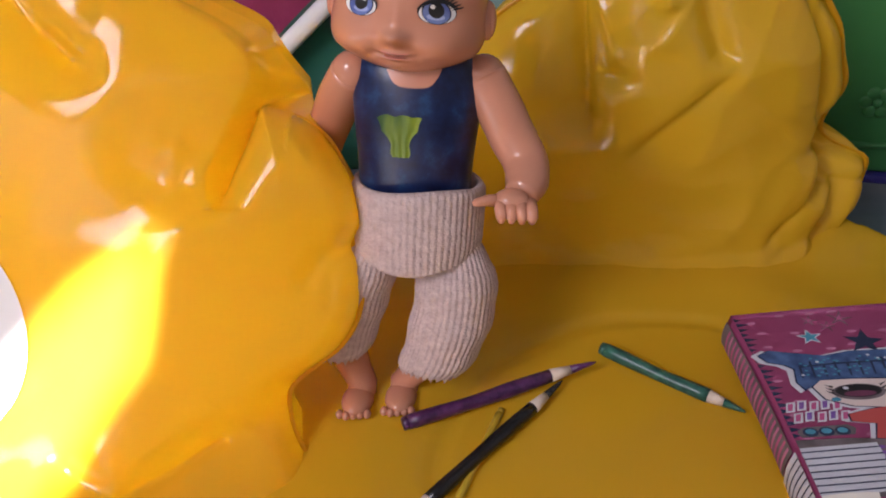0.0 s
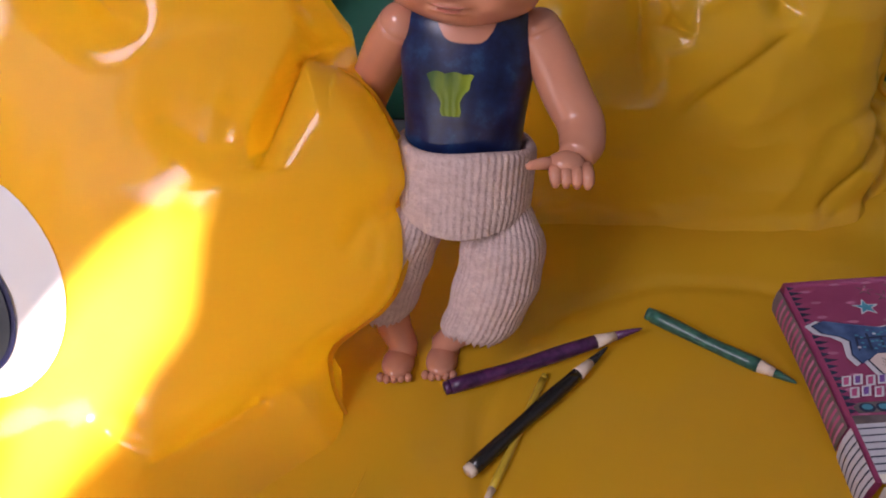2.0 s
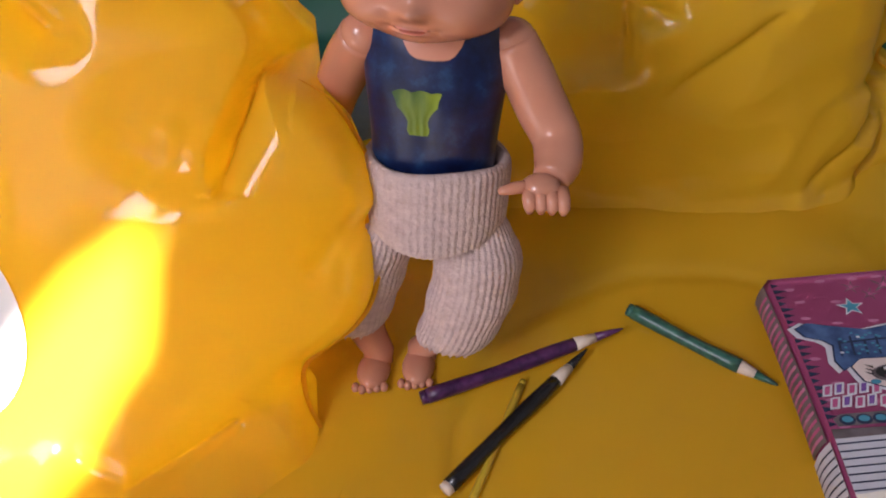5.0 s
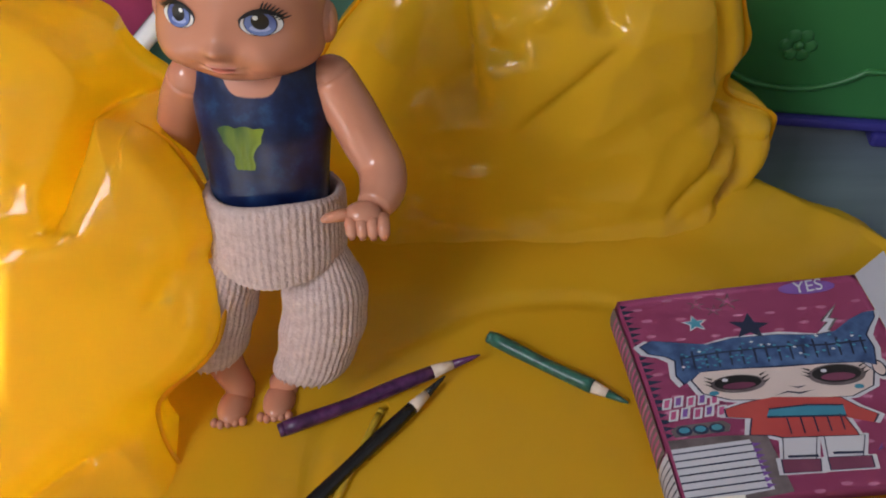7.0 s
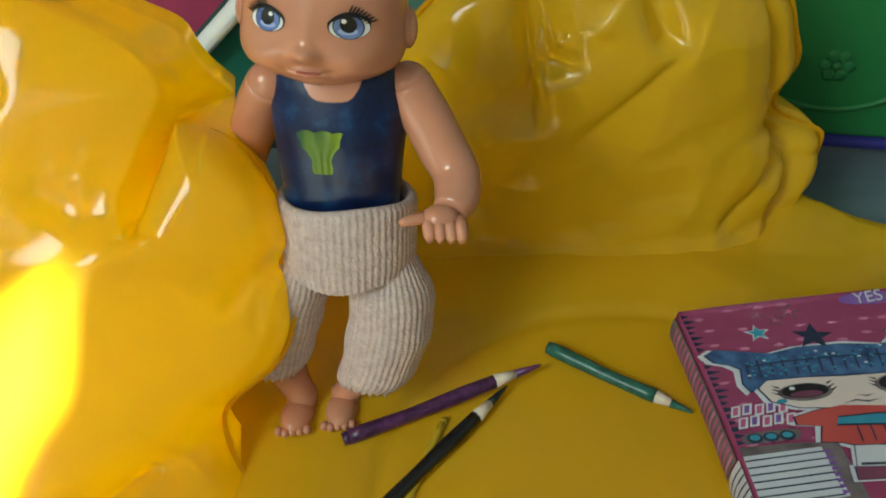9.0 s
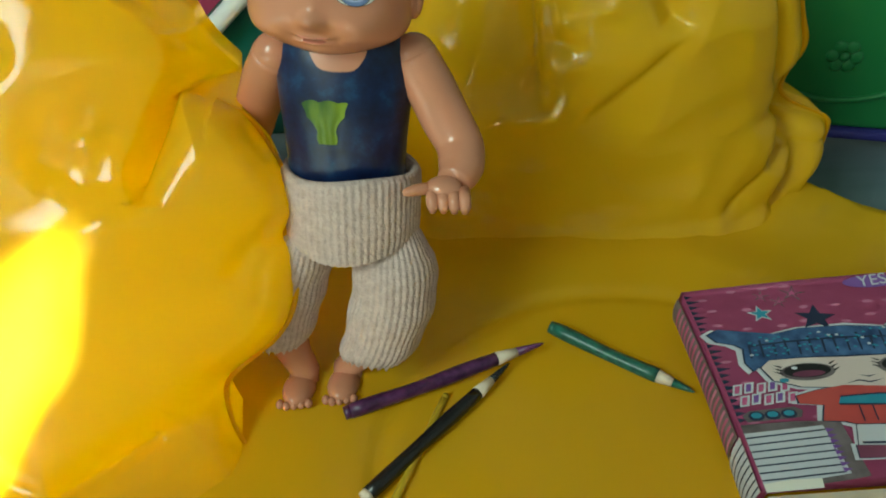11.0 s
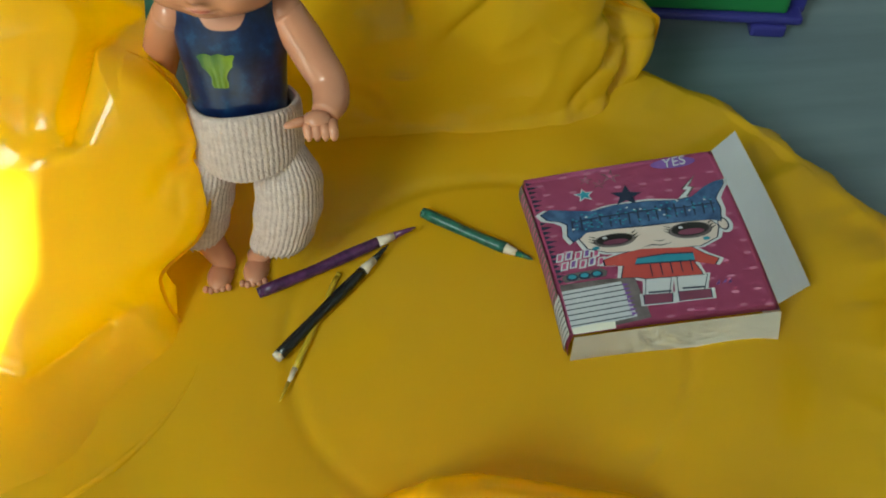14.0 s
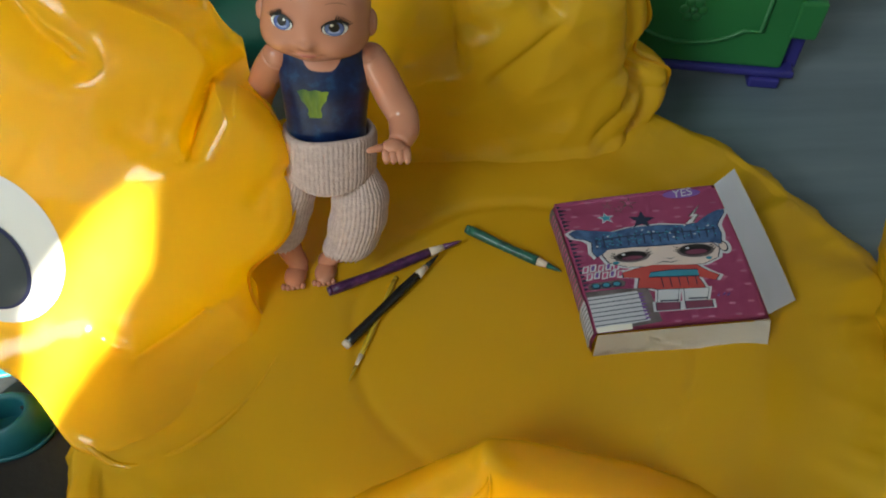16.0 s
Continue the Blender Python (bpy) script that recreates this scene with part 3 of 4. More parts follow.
def printed_disc(name, u0, d0, ru, rd, off, mat, parent):
    bm = bmesh.new()
    t = np.arange(48) / 48 * math.tau
    j = np.arange(13) / 12
    pts = head_points(u0 + ru * np.cos(t)[:, None] * j, d0 + rd * np.sin(t)[:, None] * j - 0.03 * (np.cos(t)[:, None] * j), off)
    grid_surface(bm, lambda i, q: pts[int(round(i * 48)) * 13 + int(round(q * 12))], 48, 12, wrap=True)
    bmesh.ops.remove_doubles(bm, verts=bm.verts, dist=1e-6)
    return part(name, bm, mat, parent)


eye = printed_disc("eye", -0.395, 0.325, 0.182, 0.212, 0.004, EYE_WHITE, head)
printed_disc("pupil_edge", -0.415, 0.283, 0.112, 0.129, 0.007, EYE_NAVY, eye)
printed_disc("pupil", -0.417, 0.283, 0.104, 0.121, 0.010, EYE_DARK, eye)

# ---- doll ----


def ellipsoid(bm, c, r, mat, seg=24, warp=None):
    g = bmesh.ops.create_uvsphere(bm, u_segments=seg, v_segments=seg * 2 // 3, radius=1.0)
    for v in g["verts"]:
        p = v.co.copy()
        if warp:
            p = warp(p)
        v.co = Vector((c[0] + p.x * r[0], c[1] + p.y * r[1], c[2] + p.z * r[2]))
    for f in {f for v in g["verts"] for f in v.link_faces}:
        f.material_index = mat
    return g["verts"]


def ribbed(bm, spine, radii, ribs, mat, seg=120, depth=0.004, squash=0.8):
    """A ribbed knitted tube: alternating ridges round its girth."""
    rings = []
    for p, r in zip(spine, radii):
        row = []
        for q in range(seg):
            a = math.tau * q / seg
            k = r + depth * math.sin(a * ribs)
            row.append(bm.verts.new((p[0] + k * math.cos(a), p[1] + k * squash * math.sin(a), p[2] + 0.004 * math.sin(a * 3 + p[2] * 9))))
        rings.append(row)
    for a, b in zip(rings, rings[1:]):
        for q in range(seg):
            bm.faces.new((a[q], a[(q + 1) % seg], b[(q + 1) % seg], b[q])).material_index = mat
    return rings


DX, DY = -0.675, 0.43
D_MATS = [SKIN, BLUE_PAINT, GREEN_PAINT, KNIT, EYE_WHITE, IRIS, PUPIL, LIP, BROW, IRIS_PALE]
bm = bmesh.new()


def smooth_bump(x, z, cx, cz, wx, wz):
    return math.exp(-((x - cx) / wx) ** 2 - ((z - cz) / wz) ** 2)


def cheeks(p):
    """Baby face: full cheeks low down, small nose, chin and brow."""
    x, z = p.x, p.z
    k = math.exp(-((z + 0.62) / 0.34) ** 2)
    p.x *= 1 + 0.20 * k
    if z < -0.62:
        p.z = -0.62 + (z + 0.62) * 0.72
    if p.y < 0:
        d = 0.20 * smooth_bump(x, z, 0, -0.46, 0.14, 0.09) + 0.05 * smooth_bump(x, z, 0, -0.30, 0.11, 0.2)
        d += 0.15 * smooth_bump(x, z, 0.50, -0.58, 0.28, 0.26) + 0.15 * smooth_bump(x, z, -0.50, -0.58, 0.28, 0.26)
        d += 0.10 * smooth_bump(x, z, 0, -0.86, 0.20, 0.10)
        d += 0.075 * smooth_bump(x, z, 0, -0.635, 0.17, 0.030) + 0.06 * smooth_bump(x, z, 0, -0.715, 0.15, 0.035)
        d -= 0.075 * smooth_bump(x, z, 0, -0.675 + 0.7 * x * x, 0.26, 0.022)
        d -= 0.05 * smooth_bump(x, z, 0.24, -0.66, 0.05, 0.07) + 0.05 * smooth_bump(x, z, -0.24, -0.66, 0.05, 0.07)
        d -= 0.05 * smooth_bump(x, z, 0.48, -0.20, 0.22, 0.14) + 0.05 * smooth_bump(x, z, -0.48, -0.20, 0.22, 0.14)
        p.y -= d
    return p


HC = Vector((DX - 0.010, DY - 0.022, 0.888))
HR = (0.122, 0.122, 0.150)
TILT = Matrix.Rotation(radians(5), 3, 'Y') @ Matrix.Rotation(radians(-4), 3, 'Z') @ Matrix.Rotation(radians(-2), 3, 'X')


def on_head(q):
    return HC + TILT @ Vector((q.x * HR[0], q.y * HR[1], q.z * HR[2]))


g = bmesh.ops.create_uvsphere(bm, u_segments=110, v_segments=110, radius=1.0)
for v in g["verts"]:
    v.co = on_head(cheeks(v.co.copy()))
for sx in (1, -1):
    ellipsoid(bm, on_head(Vector((1.02 * sx, 0.12, -0.22))), (0.016, 0.026, 0.034), 0, 14)
    ellipsoid(bm, on_head(Vector((1.10 * sx, 0.04, -0.22))), (0.006, 0.014, 0.022), 0, 10)


def face_disc(cx, cz, rx, rz, off, mat, tilt=0.0, bend=0.0):
    """A painted patch that follows the face."""
    def f(i, j):
        t = i * math.tau
        x, z = rx * j * math.cos(t), rz * j * math.sin(t)
        z -= bend * x * x
        x, z = x * math.cos(tilt) - z * math.sin(tilt), x * math.sin(tilt) + z * math.cos(tilt)
        X, Z = (cx + x) / HR[0], (cz + z) / HR[2]
        y = -math.sqrt(max(0.0, 1 - X * X - Z * Z))
        q = cheeks(Vector((X, y, Z)))
        q.y -= off / HR[1]
        return on_head(q)
    grid_surface(bm, f, 28, 5, wrap=True, mat=mat)


for sgn in (1, -1):
    slant = 0.10 * sgn
    face_disc(0.057 * sgn, -0.021, 0.0275, 0.0190, 0.0010, 6, slant)
    face_disc(0.0575 * sgn, -0.0225, 0.0258, 0.0168, 0.0016, 4, slant)
    face_disc(0.0565 * sgn, -0.0210, 0.0205, 0.0190, 0.0022, 6)
    face_disc(0.0565 * sgn, -0.0215, 0.0190, 0.0176, 0.0028, 5)
    face_disc(0.0565 * sgn, -0.0180, 0.0110, 0.0125, 0.0034, 6)
    face_disc(0.0555 * sgn, -0.0285, 0.0125, 0.0050, 0.0032, 9)
    face_disc(0.0515 * sgn, -0.0130, 0.0034, 0.0034, 0.0042, 4)
    face_disc(0.057 * sgn, -0.0030, 0.0290, 0.0038, 0.0040, 6, 0.10 * sgn, 15.0)
    for k in range(8):
        tip = (1.25 - 0.13 * k) if sgn > 0 else math.pi - (1.25 - 0.13 * k)
        face_disc((0.060 + 0.0038 * k) * sgn, 0.0035 - 0.0009 * k - 0.0002 * k * k, 0.0085, 0.0013, 0.0046, 6, tip)
    face_disc(0.058 * sgn, 0.038, 0.024, 0.0012, 0.0015, 8, -0.06 * sgn, 11.0)
face_disc(0.0, -0.1010, 0.024, 0.0008, 0.0012, 8, 0, -20.0)
face_disc(0.0, -0.0965, 0.019, 0.0034, 0.0009, 7, 0, -12.0)
face_disc(0.0, -0.1065, 0.015, 0.0040, 0.0009, 7, 0, -20.0)
# neck and torso
tube(bm, [(DX - 0.01, DY, 0.72), (DX - 0.012, DY, 0.85)], [0.060, 0.056], 24, 0, False)
stops = [(0.50, .098, .066), (0.58, .100, .07), (0.62, .103, .072), (0.66, .107, .073), (0.70, .110, .070), (0.74, .111, .064), (0.765, .105, .058), (0.78, .090, .052), (0.79, .066, .046), (0.80, .055, .044)]
prof = [(z, curve_at([(a, b) for a, b, c in stops], z), curve_at([(a, c) for a, b, c in stops], z)) for z in np.linspace(0.50, 0.80, 44)]
rings = []
for z, rx, ry in prof:
    rings.append([bm.verts.new((DX + rx * math.cos(a), DY + ry * math.sin(a), z)) for a in np.linspace(0, math.tau, 65)[:-1]])
for ra, rb_ in zip(rings, rings[1:]):
    for q in range(64):
        f = bm.faces.new((ra[q], ra[(q + 1) % 64], rb_[(q + 1) % 64], rb_[q]))
        c = f.calc_center_median()
        f.material_index = 1 if c.z < (0.792 if c.y < DY else 0.765) else 0


def leaf(i, j):
    """Green brush daub on the chest: broad scalloped top, narrow foot."""
    z = 0.610 + 0.072 * j
    cap_w = ease((j - 0.52) / 0.2)
    w = 0.014 + 0.010 * j + 0.012 * cap_w + 0.002 * math.sin(j * 14)
    x = DX - 0.022 + (i - 0.5) * 2 * w + 0.004 * (1 - j)
    zz = min(0.74, z)
    rx_, ry_ = curve_at([(a, b) for a, b, c in stops], zz), curve_at([(a, c) for a, b, c in stops], zz)
    k = max(0.05, 1 - ((x - DX) / rx_) ** 2)
    return (x, DY - ry_ * math.sqrt(k) - 0.0022 - 0.0008 * math.sin(i * 19), z + 0.004 * abs(math.sin(i * 2.5 * math.pi)) * j - 0.004 * (2 * i - 1) ** 4 * j)


grid_surface(bm, leaf, 18, 12, mat=2)


def limb(pts, radii):
    """A chubby arm, smoothed through its joints."""
    P, R = [], []
    n = len(pts)
    for k in range(n - 1):
        p0, p1, p2, p3 = (Vector(pts[max(0, min(n - 1, k + d))]) for d in (-1, 0, 1, 2))
        for t in (0, 0.25, 0.5, 0.75):
            P.append(0.5 * ((2 * p1) + (p2 - p0) * t + (2 * p0 - 5 * p1 + 4 * p2 - p3) * t * t + (3 * p1 - p0 - 3 * p2 + p3) * t ** 3))
            R.append(radii[k] + (radii[k + 1] - radii[k]) * t)
    P.append(Vector(pts[-1]))
    R.append(radii[-1])
    tube(bm, P, R, 22, 0)
    ellipsoid(bm, pts[0], (radii[0] * 0.98,) * 3, 0, 18)


limb([(DX + 0.110, DY, 0.748), (DX + 0.138, DY - 0.004, 0.695), (DX + 0.166, DY - 0.012, 0.640), (DX + 0.190, DY - 0.030, 0.600), (DX + 0.194, DY - 0.066, 0.572), (DX + 0.183, DY - 0.100, 0.558)],
     [0.038, 0.041, 0.041, 0.039, 0.037, 0.027])
limb([(DX - 0.110, DY, 0.748), (DX - 0.136, DY + 0.035, 0.70), (DX - 0.158, DY + 0.065, 0.65), (DX - 0.176, DY + 0.085, 0.605), (DX - 0.186, DY + 0.08, 0.565), (DX - 0.192, DY + 0.062, 0.53)],
     [0.038, 0.041, 0.040, 0.038, 0.035, 0.027])
for hx, hy, hz, sg in ((DX + 0.170, DY - 0.117, 0.552, 1), (DX - 0.194, DY + 0.050, 0.513, -1)):
    ellipsoid(bm, (hx, hy, hz), (0.031, 0.026, 0.024), 0, 18)
    for k in range(4):
        fx = hx + sg * (-0.018 + 0.0165 * k)
        tube(bm, [(fx, hy - 0.004, hz + 0.002), (fx + 0.002, hy - 0.024, hz - 0.006), (fx + 0.004, hy - 0.032, hz - 0.018), (fx + 0.004, hy - 0.030, hz - 0.028)], [0.010, 0.0105, 0.0095, 0.005], 10, 0)
    tube(bm, [(hx - sg * 0.018, hy, hz + 0.002), (hx - sg * 0.038, hy - 0.012, hz + 0.004), (hx - sg * 0.055, hy - 0.020, hz + 0.002), (hx - sg * 0.062, hy - 0.022, hz)], [0.012, 0.0105, 0.008, 0.004], 10, 0)
# legs and feet
for kx, ax, ay in ((DX + 0.048, DX - 0.012, DY + 0.022), (DX - 0.135, DX - 0.098, DY + 0.0)):
    tube(bm, [(kx, DY, 0.26), (kx, DY, 0.21), ((kx + ax) / 2, DY, 0.12), (ax, ay, 0.05), (ax, ay - 0.01, 0.028)], [0.05, 0.044, 0.036, 0.031, 0.030], 20, 0)
    ellipsoid(bm, (ax - 0.004, ay - 0.035, 0.026), (0.033, 0.056, 0.024), 0, 20)
    for k in range(5):
        ellipsoid(bm, (ax - 0.032 + 0.0135 * k, ay - 0.088 + 0.004 * abs(k - 1), 0.02), (0.0085, 0.011, 0.0095), 0, 10)
# knitted trousers: turned waistband, then two short legs with frayed hems
band = ribbed(bm, [(DX + 0.006, DY, z) for z in (0.535, 0.550, 0.552, 0.543, 0.528, 0.51, 0.49, 0.47, 0.44, 0.415)], [0.098, 0.104, 0.112, 0.118, 0.119, 0.119, 0.118, 0.118, 0.117, 0.112], 60, 3, 300, 0.0010, 0.85)
for k, row in enumerate(band[4:]):
    for v in row:
        v.co.z -= 0.020 * k / 5 * max(0.0, (DY - v.co.y) / 0.095) ** 2
ellipsoid(bm, (DX, DY - 0.004, 0.435), (0.112, 0.094, 0.075), 3, 32)
for sx, hx, z1, end in ((1, DX + 0.073, 0.135, DX + 0.044), (-1, DX - 0.074, 0.180, DX - 0.150)):
    sp, rr = [], []
    for k in range(22):
        t = k / 21
        sp.append((hx + (end - hx) * t ** 1.6 + sx * 0.016 * math.sin(t * math.pi), DY - 0.004, 0.455 + (z1 - 0.455) * t))
        rr.append(0.061 + 0.016 * math.sin(t * 2.6) + 0.002 * math.sin(t * 23) - (0.006 if k == 21 else 0))
        rr[-1] *= min(1.0, 0.6 + 0.4 * k / 5)
    rings = ribbed(bm, sp, rr, 40, 3, 200, 0.0011, 1.0)
    for q, v in enumerate(rings[-1]):
        v.co.z += 0.007 * math.sin(q * 0.9) + 0.006 * math.sin(q * 2.3)
for v in bm.verts:
    z = v.co.z
    v.co.z = z - (0.06 - 0.04 * z) * min(1.0, max(0.0, (z - 0.05) / 0.14))
    k = max(0.0, v.co.z - 0.05)
    v.co.x = DX + (v.co.x - DX) * (1 + 0.07 * min(1.0, k / 0.2)) + 0.018 * k
    v.co.z -= 0.030 * k + 0.008 * min(1.0, k / 0.3)
doll_mesh = part("doll", bm, D_MATS)
doll_mesh.matrix_basis = pose(-0.0733, 0.0288, -0.0002, -16, -0.2, -4.5) @ Matrix.Scale(1.02, 4) @ Matrix.Translation((-DX * S, -0.038, 0))
tagged(doll_mesh, "small plastic baby doll in blue top and white knit trousers", "doll")

# ---- pencils ----


def pencil(p0, p1, radius, paint, label, bare=False):
    """p0 blunt end, p1 tip."""
    root = thing("pencil", label, "pencil", "pencils on the pool")
    a, b = Vector(p0), Vector(p1)
    L = (b - a).length
    d = (b - a) / L
    def at(x, w):
        s = d.orthogonal().normalized()
        return a + d * x + s * (0.0012 * math.sin(x * 20 + w))
    bm = bmesh.new()
    xs = np.linspace(0.012, L * 0.76, 12)
    tube(bm, [at(x, radius * 100) for x in xs], [radius * (1 + 0.06 * math.sin(x * 33)) for x in xs], 8)
    part("painted_shaft", bm, paint, root)
    bm = bmesh.new()
    tube(bm, [at(0, radius * 100), at(0.014, radius * 100)], [radius * 0.9, radius * 0.97], 8)
    part("cut_end", bm, WOOD if bare else paint, root, "bare pale wood end" if bare else "")
    bm = bmesh.new()
    tube(bm, [at(L * 0.755, radius * 100), at(L * 0.86, radius * 100)], [radius * 0.98, radius * 0.62], 8)
    part("whittled_wood", bm, WOOD, root, "bare whittled wood")
    bm = bmesh.new()
    tube(bm, [at(L * 0.86, radius * 100), at(L * 0.97, radius * 100), at(L, radius * 100)], [radius * 0.64, radius * 0.3, radius * 0.1], 8)
    part("tip", bm, paint, root)
    return root


pencil((-0.738, 0.250, 0.02), (-0.330, 0.408, 0.045), 0.0150, P_PURPLE, "purple hand-painted mini pencil with a whittled tip")
pencil((-0.690, 0.058, 0.02), (-0.404, 0.366, 0.03), 0.0150, P_BLACK, "black hand-painted mini pencil with a whittled tip", True)
pencil((-0.307, 0.476, 0.02), (-0.036, 0.288, 0.02), 0.0150, P_GREEN, "dark green hand-painted mini pencil touching the notebook")
pencil((-0.535, 0.300, 0.012), (-0.680, -0.055, 0.012), 0.0078, P_YELLOW, "yellow hand-painted mini pencil under the black one")

# ---- notebook ----
BW, BD = 0.515, 0.487
book = thing("notebook", "pink paper notebook box with printed cover on the pool", "notebook")


def cover_z(x, y):
    a, b = x / BW, y / BD
    return 0.106 + 0.006 * b - 0.028 * a * (1 - b) + 0.016 * a * b + 0.004 * math.sin(a * 3.1)


def skew(x, y):
    """The box is slightly out of square."""
    return (x + 0.006 * math.sin(y / BD * 3.1), y)


def on_cover(x, y, off=0.0):
    X, Y = skew(x, y)
    return (X, Y, cover_z(x, y) + off)


bm = bmesh.new()
def shell(i, j):
    """Spine, top and right side wrapped round."""
    y = BD * j
    if i < 0.2:
        t = i / 0.2
        X, Y = skew(0, y)
        return (X - 0.006 * math.sin(t * math.pi), Y, 0.005 + 0.025 * j + t * (cover_z(0, y) - 0.01 - 0.025 * j))
    x = (i - 0.2) / 0.8 * BW
    return on_cover(x, y)


grid_surface(bm, shell, 40, 24)
bmesh.ops.solidify(bm, geom=bm.faces[:], thickness=0.004)
part("cover", bm, PINK, book)
def strip(name, a, b, mat, thick=0.004, label="", n=10):
    """A sheet between two edges."""
    bm = bmesh.new()
    grid_surface(bm, lambda i, j: Vector(a(i)) * (1 - j) + Vector(b(i)) * j, n, 4)
    bmesh.ops.solidify(bm, geom=bm.faces[:], thickness=thick)
    return part(name, bm, mat, book, label, smooth=False)


strip("front_flap", lambda i: Vector(on_cover(BW * i, 0, 0.001)) + Vector((0, -0.006, 0)), lambda i: (BW * i, -0.012 - 0.030 * i * i, 0.004), PAPER, label="bare white paper end")
strip("back_flap", lambda i: on_cover(BW * i, BD, -0.001), lambda i: (skew(BW * i, BD)[0], skew(BW * i, BD)[1], 0.03), PAPER)
strip("side_flap", lambda i: on_cover(BW, BD * i, -0.003), lambda i: (skew(BW, BD * i)[0] - 0.01, skew(BW, BD * i)[1], 0.004 + 0.025 * i), PAPER)
strip("glue_flap", lambda i: Vector(on_cover(BW, BD * (0.03 + 0.97 * i), 0.001)), lambda i: Vector(on_cover(BW, BD * (0.10 + 0.92 * i))) + Vector((0.085 + 0.03 * (1 - i), 0.02 + 0.02 * i, -0.028 + 0.04 * i)), PAPER_COOL, label="white paper flap sticking out")



def print_shape(name, pts, mat, level, parent, label=""):
    """A printed patch: an outline in fractions of the cover, laid just over the paper."""
    bm = bmesh.new()
    bm.faces.new([bm.verts.new((x, y, 0)) for x, y in pts])
    for axis in (0, 1):
        lo, hi = min(p[axis] for p in pts), max(p[axis] for p in pts)
        for k in np.arange(0.06, 1.0, 0.08):
            if lo + 0.01 < k < hi - 0.01:
                bmesh.ops.bisect_plane(bm, geom=bm.verts[:] + bm.edges[:] + bm.faces[:], plane_co=[k if q == axis else 0 for q in range(3)], plane_no=[1 if q == axis else 0 for q in range(3)])
    bmesh.ops.triangulate(bm, faces=bm.faces[:])
    for v in bm.verts:
        v.co = on_cover(v.co.x * BW, v.co.y * BD, 0.0006 + 0.0007 * level)
    bmesh.ops.recalc_face_normals(bm, faces=bm.faces[:])
    return part(name, bm, mat, parent, label)


def oval(cx, cy, rx, ry, n=28, wob=0.0, sq=1.0):
    out = []
    for k in range(n):
        a = math.tau * k / n
        c, s_ = math.cos(a), math.sin(a)
        r = 1 + wob * math.sin(a * 5)
        out.append((cx + rx * r * math.copysign(abs(c) ** sq, c), cy + ry * r * math.copysign(abs(s_) ** sq, s_)))
    return out


def star(cx, cy, r, turn=0.0, pinch=0.42):
    return [(cx + (r if k % 2 == 0 else r * pinch) * math.sin(k * math.pi / 5 + turn), cy + (r if k % 2 == 0 else r * pinch) * 0.86 * math.cos(k * math.pi / 5 + turn)) for k in range(10)]


def grow(pts, d):
    n = len(pts)
    cx, cy = sum(p[0] for p in pts) / n, sum(p[1] for p in pts) / n
    return [(cx + (x - cx) * (1 + d / max(0.02, abs(x - cx) + abs(y - cy))), cy + (y - cy) * (1 + d / max(0.02, abs(x - cx) + abs(y - cy)))) for x, y in pts]


cover = [o for o in book.children if o.name.startswith("cover")][0]
INK_BLUE = varied("glitter_blue_print", (0.015, 0.04, 0.12), (0.08, 0.16, 0.34), 260, 0.5, detail=6)
INK_NAVY = varied("navy_print", (0.012, 0.018, 0.05), (0.02, 0.03, 0.075), 60, 0.5)
INK_CREAM = varied("cream_print", (0.62, 0.5, 0.47), (0.7, 0.58, 0.54), 30, 0.5)
INK_RED = varied("red_print", (0.42, 0.05, 0.05), (0.5, 0.08, 0.07), 60, 0.5)
INK_TEAL = varied("teal_print", (0.03, 0.2, 0.3), (0.06, 0.3, 0.42), 90, 0.5)
INK_WHITE = varied("white_ink", (0.54, 0.54, 0.60), (0.62, 0.62, 0.67), 30, 0.5)
INK_GREY = varied("grey_brown_print", (0.09, 0.07, 0.075), (0.2, 0.16, 0.17), 200, 0.5)
INK_PURPLE = varied("purple_print", (0.16, 0.06, 0.3), (0.22, 0.1, 0.38), 60, 0.5)
INK_PLUM = varied("plum_print", (0.13, 0.03, 0.07), (0.2, 0.05, 0.1), 90, 0.5)
INK_PALE = varied("pale_pink_print", (0.53, 0.15, 0.29), (0.58, 0.2, 0.34), 30, 0.5)
random.seed(9)
for k in range(84):
    x, y = 0.07 + 0.125 * (k % 8) + random.uniform(-0.03, 0.03), 0.05 + 0.09 * (k // 8) + random.uniform(-0.02, 0.02)
    if x < 0.97:
        print_shape("pale_dot", oval(x, y, 0.022, 0.008, 10), INK_PALE, 0, cover)
cap = [(.018, .737), (.068, .762), (.149, .741), (.273, .712), (.387, .729), (.555, .723), (.713, .705), (.787, .715), (.874, .768), (.936, .795), (.983, .799), (.974, .767), (.928, .717), (.902, .683), (.906, .623), (.88, .54), (.833, .558), (.67, .567), (.509, .574), (.342, .581), (.21, .582), (.132, .531), (.113, .577), (.131, .648), (.102, .674), (.043, .695)]
face = [(.164, .547), (.212, .588), (.344, .587), (.589, .566), (.826, .562), (.86, .515), (.829, .448), (.732, .409), (.592, .414), (.43, .424), (.282, .44), (.189, .481)]
print_shape("cap_outline", grow(cap, 0.034), INK_WHITE, 1, cover)
print_shape("face_outline", grow(face, 0.03), INK_WHITE, 1.1, cover)
print_shape("ear_outline", oval(0.895, .525, 0.042, 0.055), INK_WHITE, 1.15, cover)
print_shape("ear_edge", oval(0.89, .525, 0.028, 0.040), INK_NAVY, 2.0, cover)
print_shape("ear_shape", oval(0.888, .525, 0.022, 0.032), INK_CREAM, 2.6, cover)
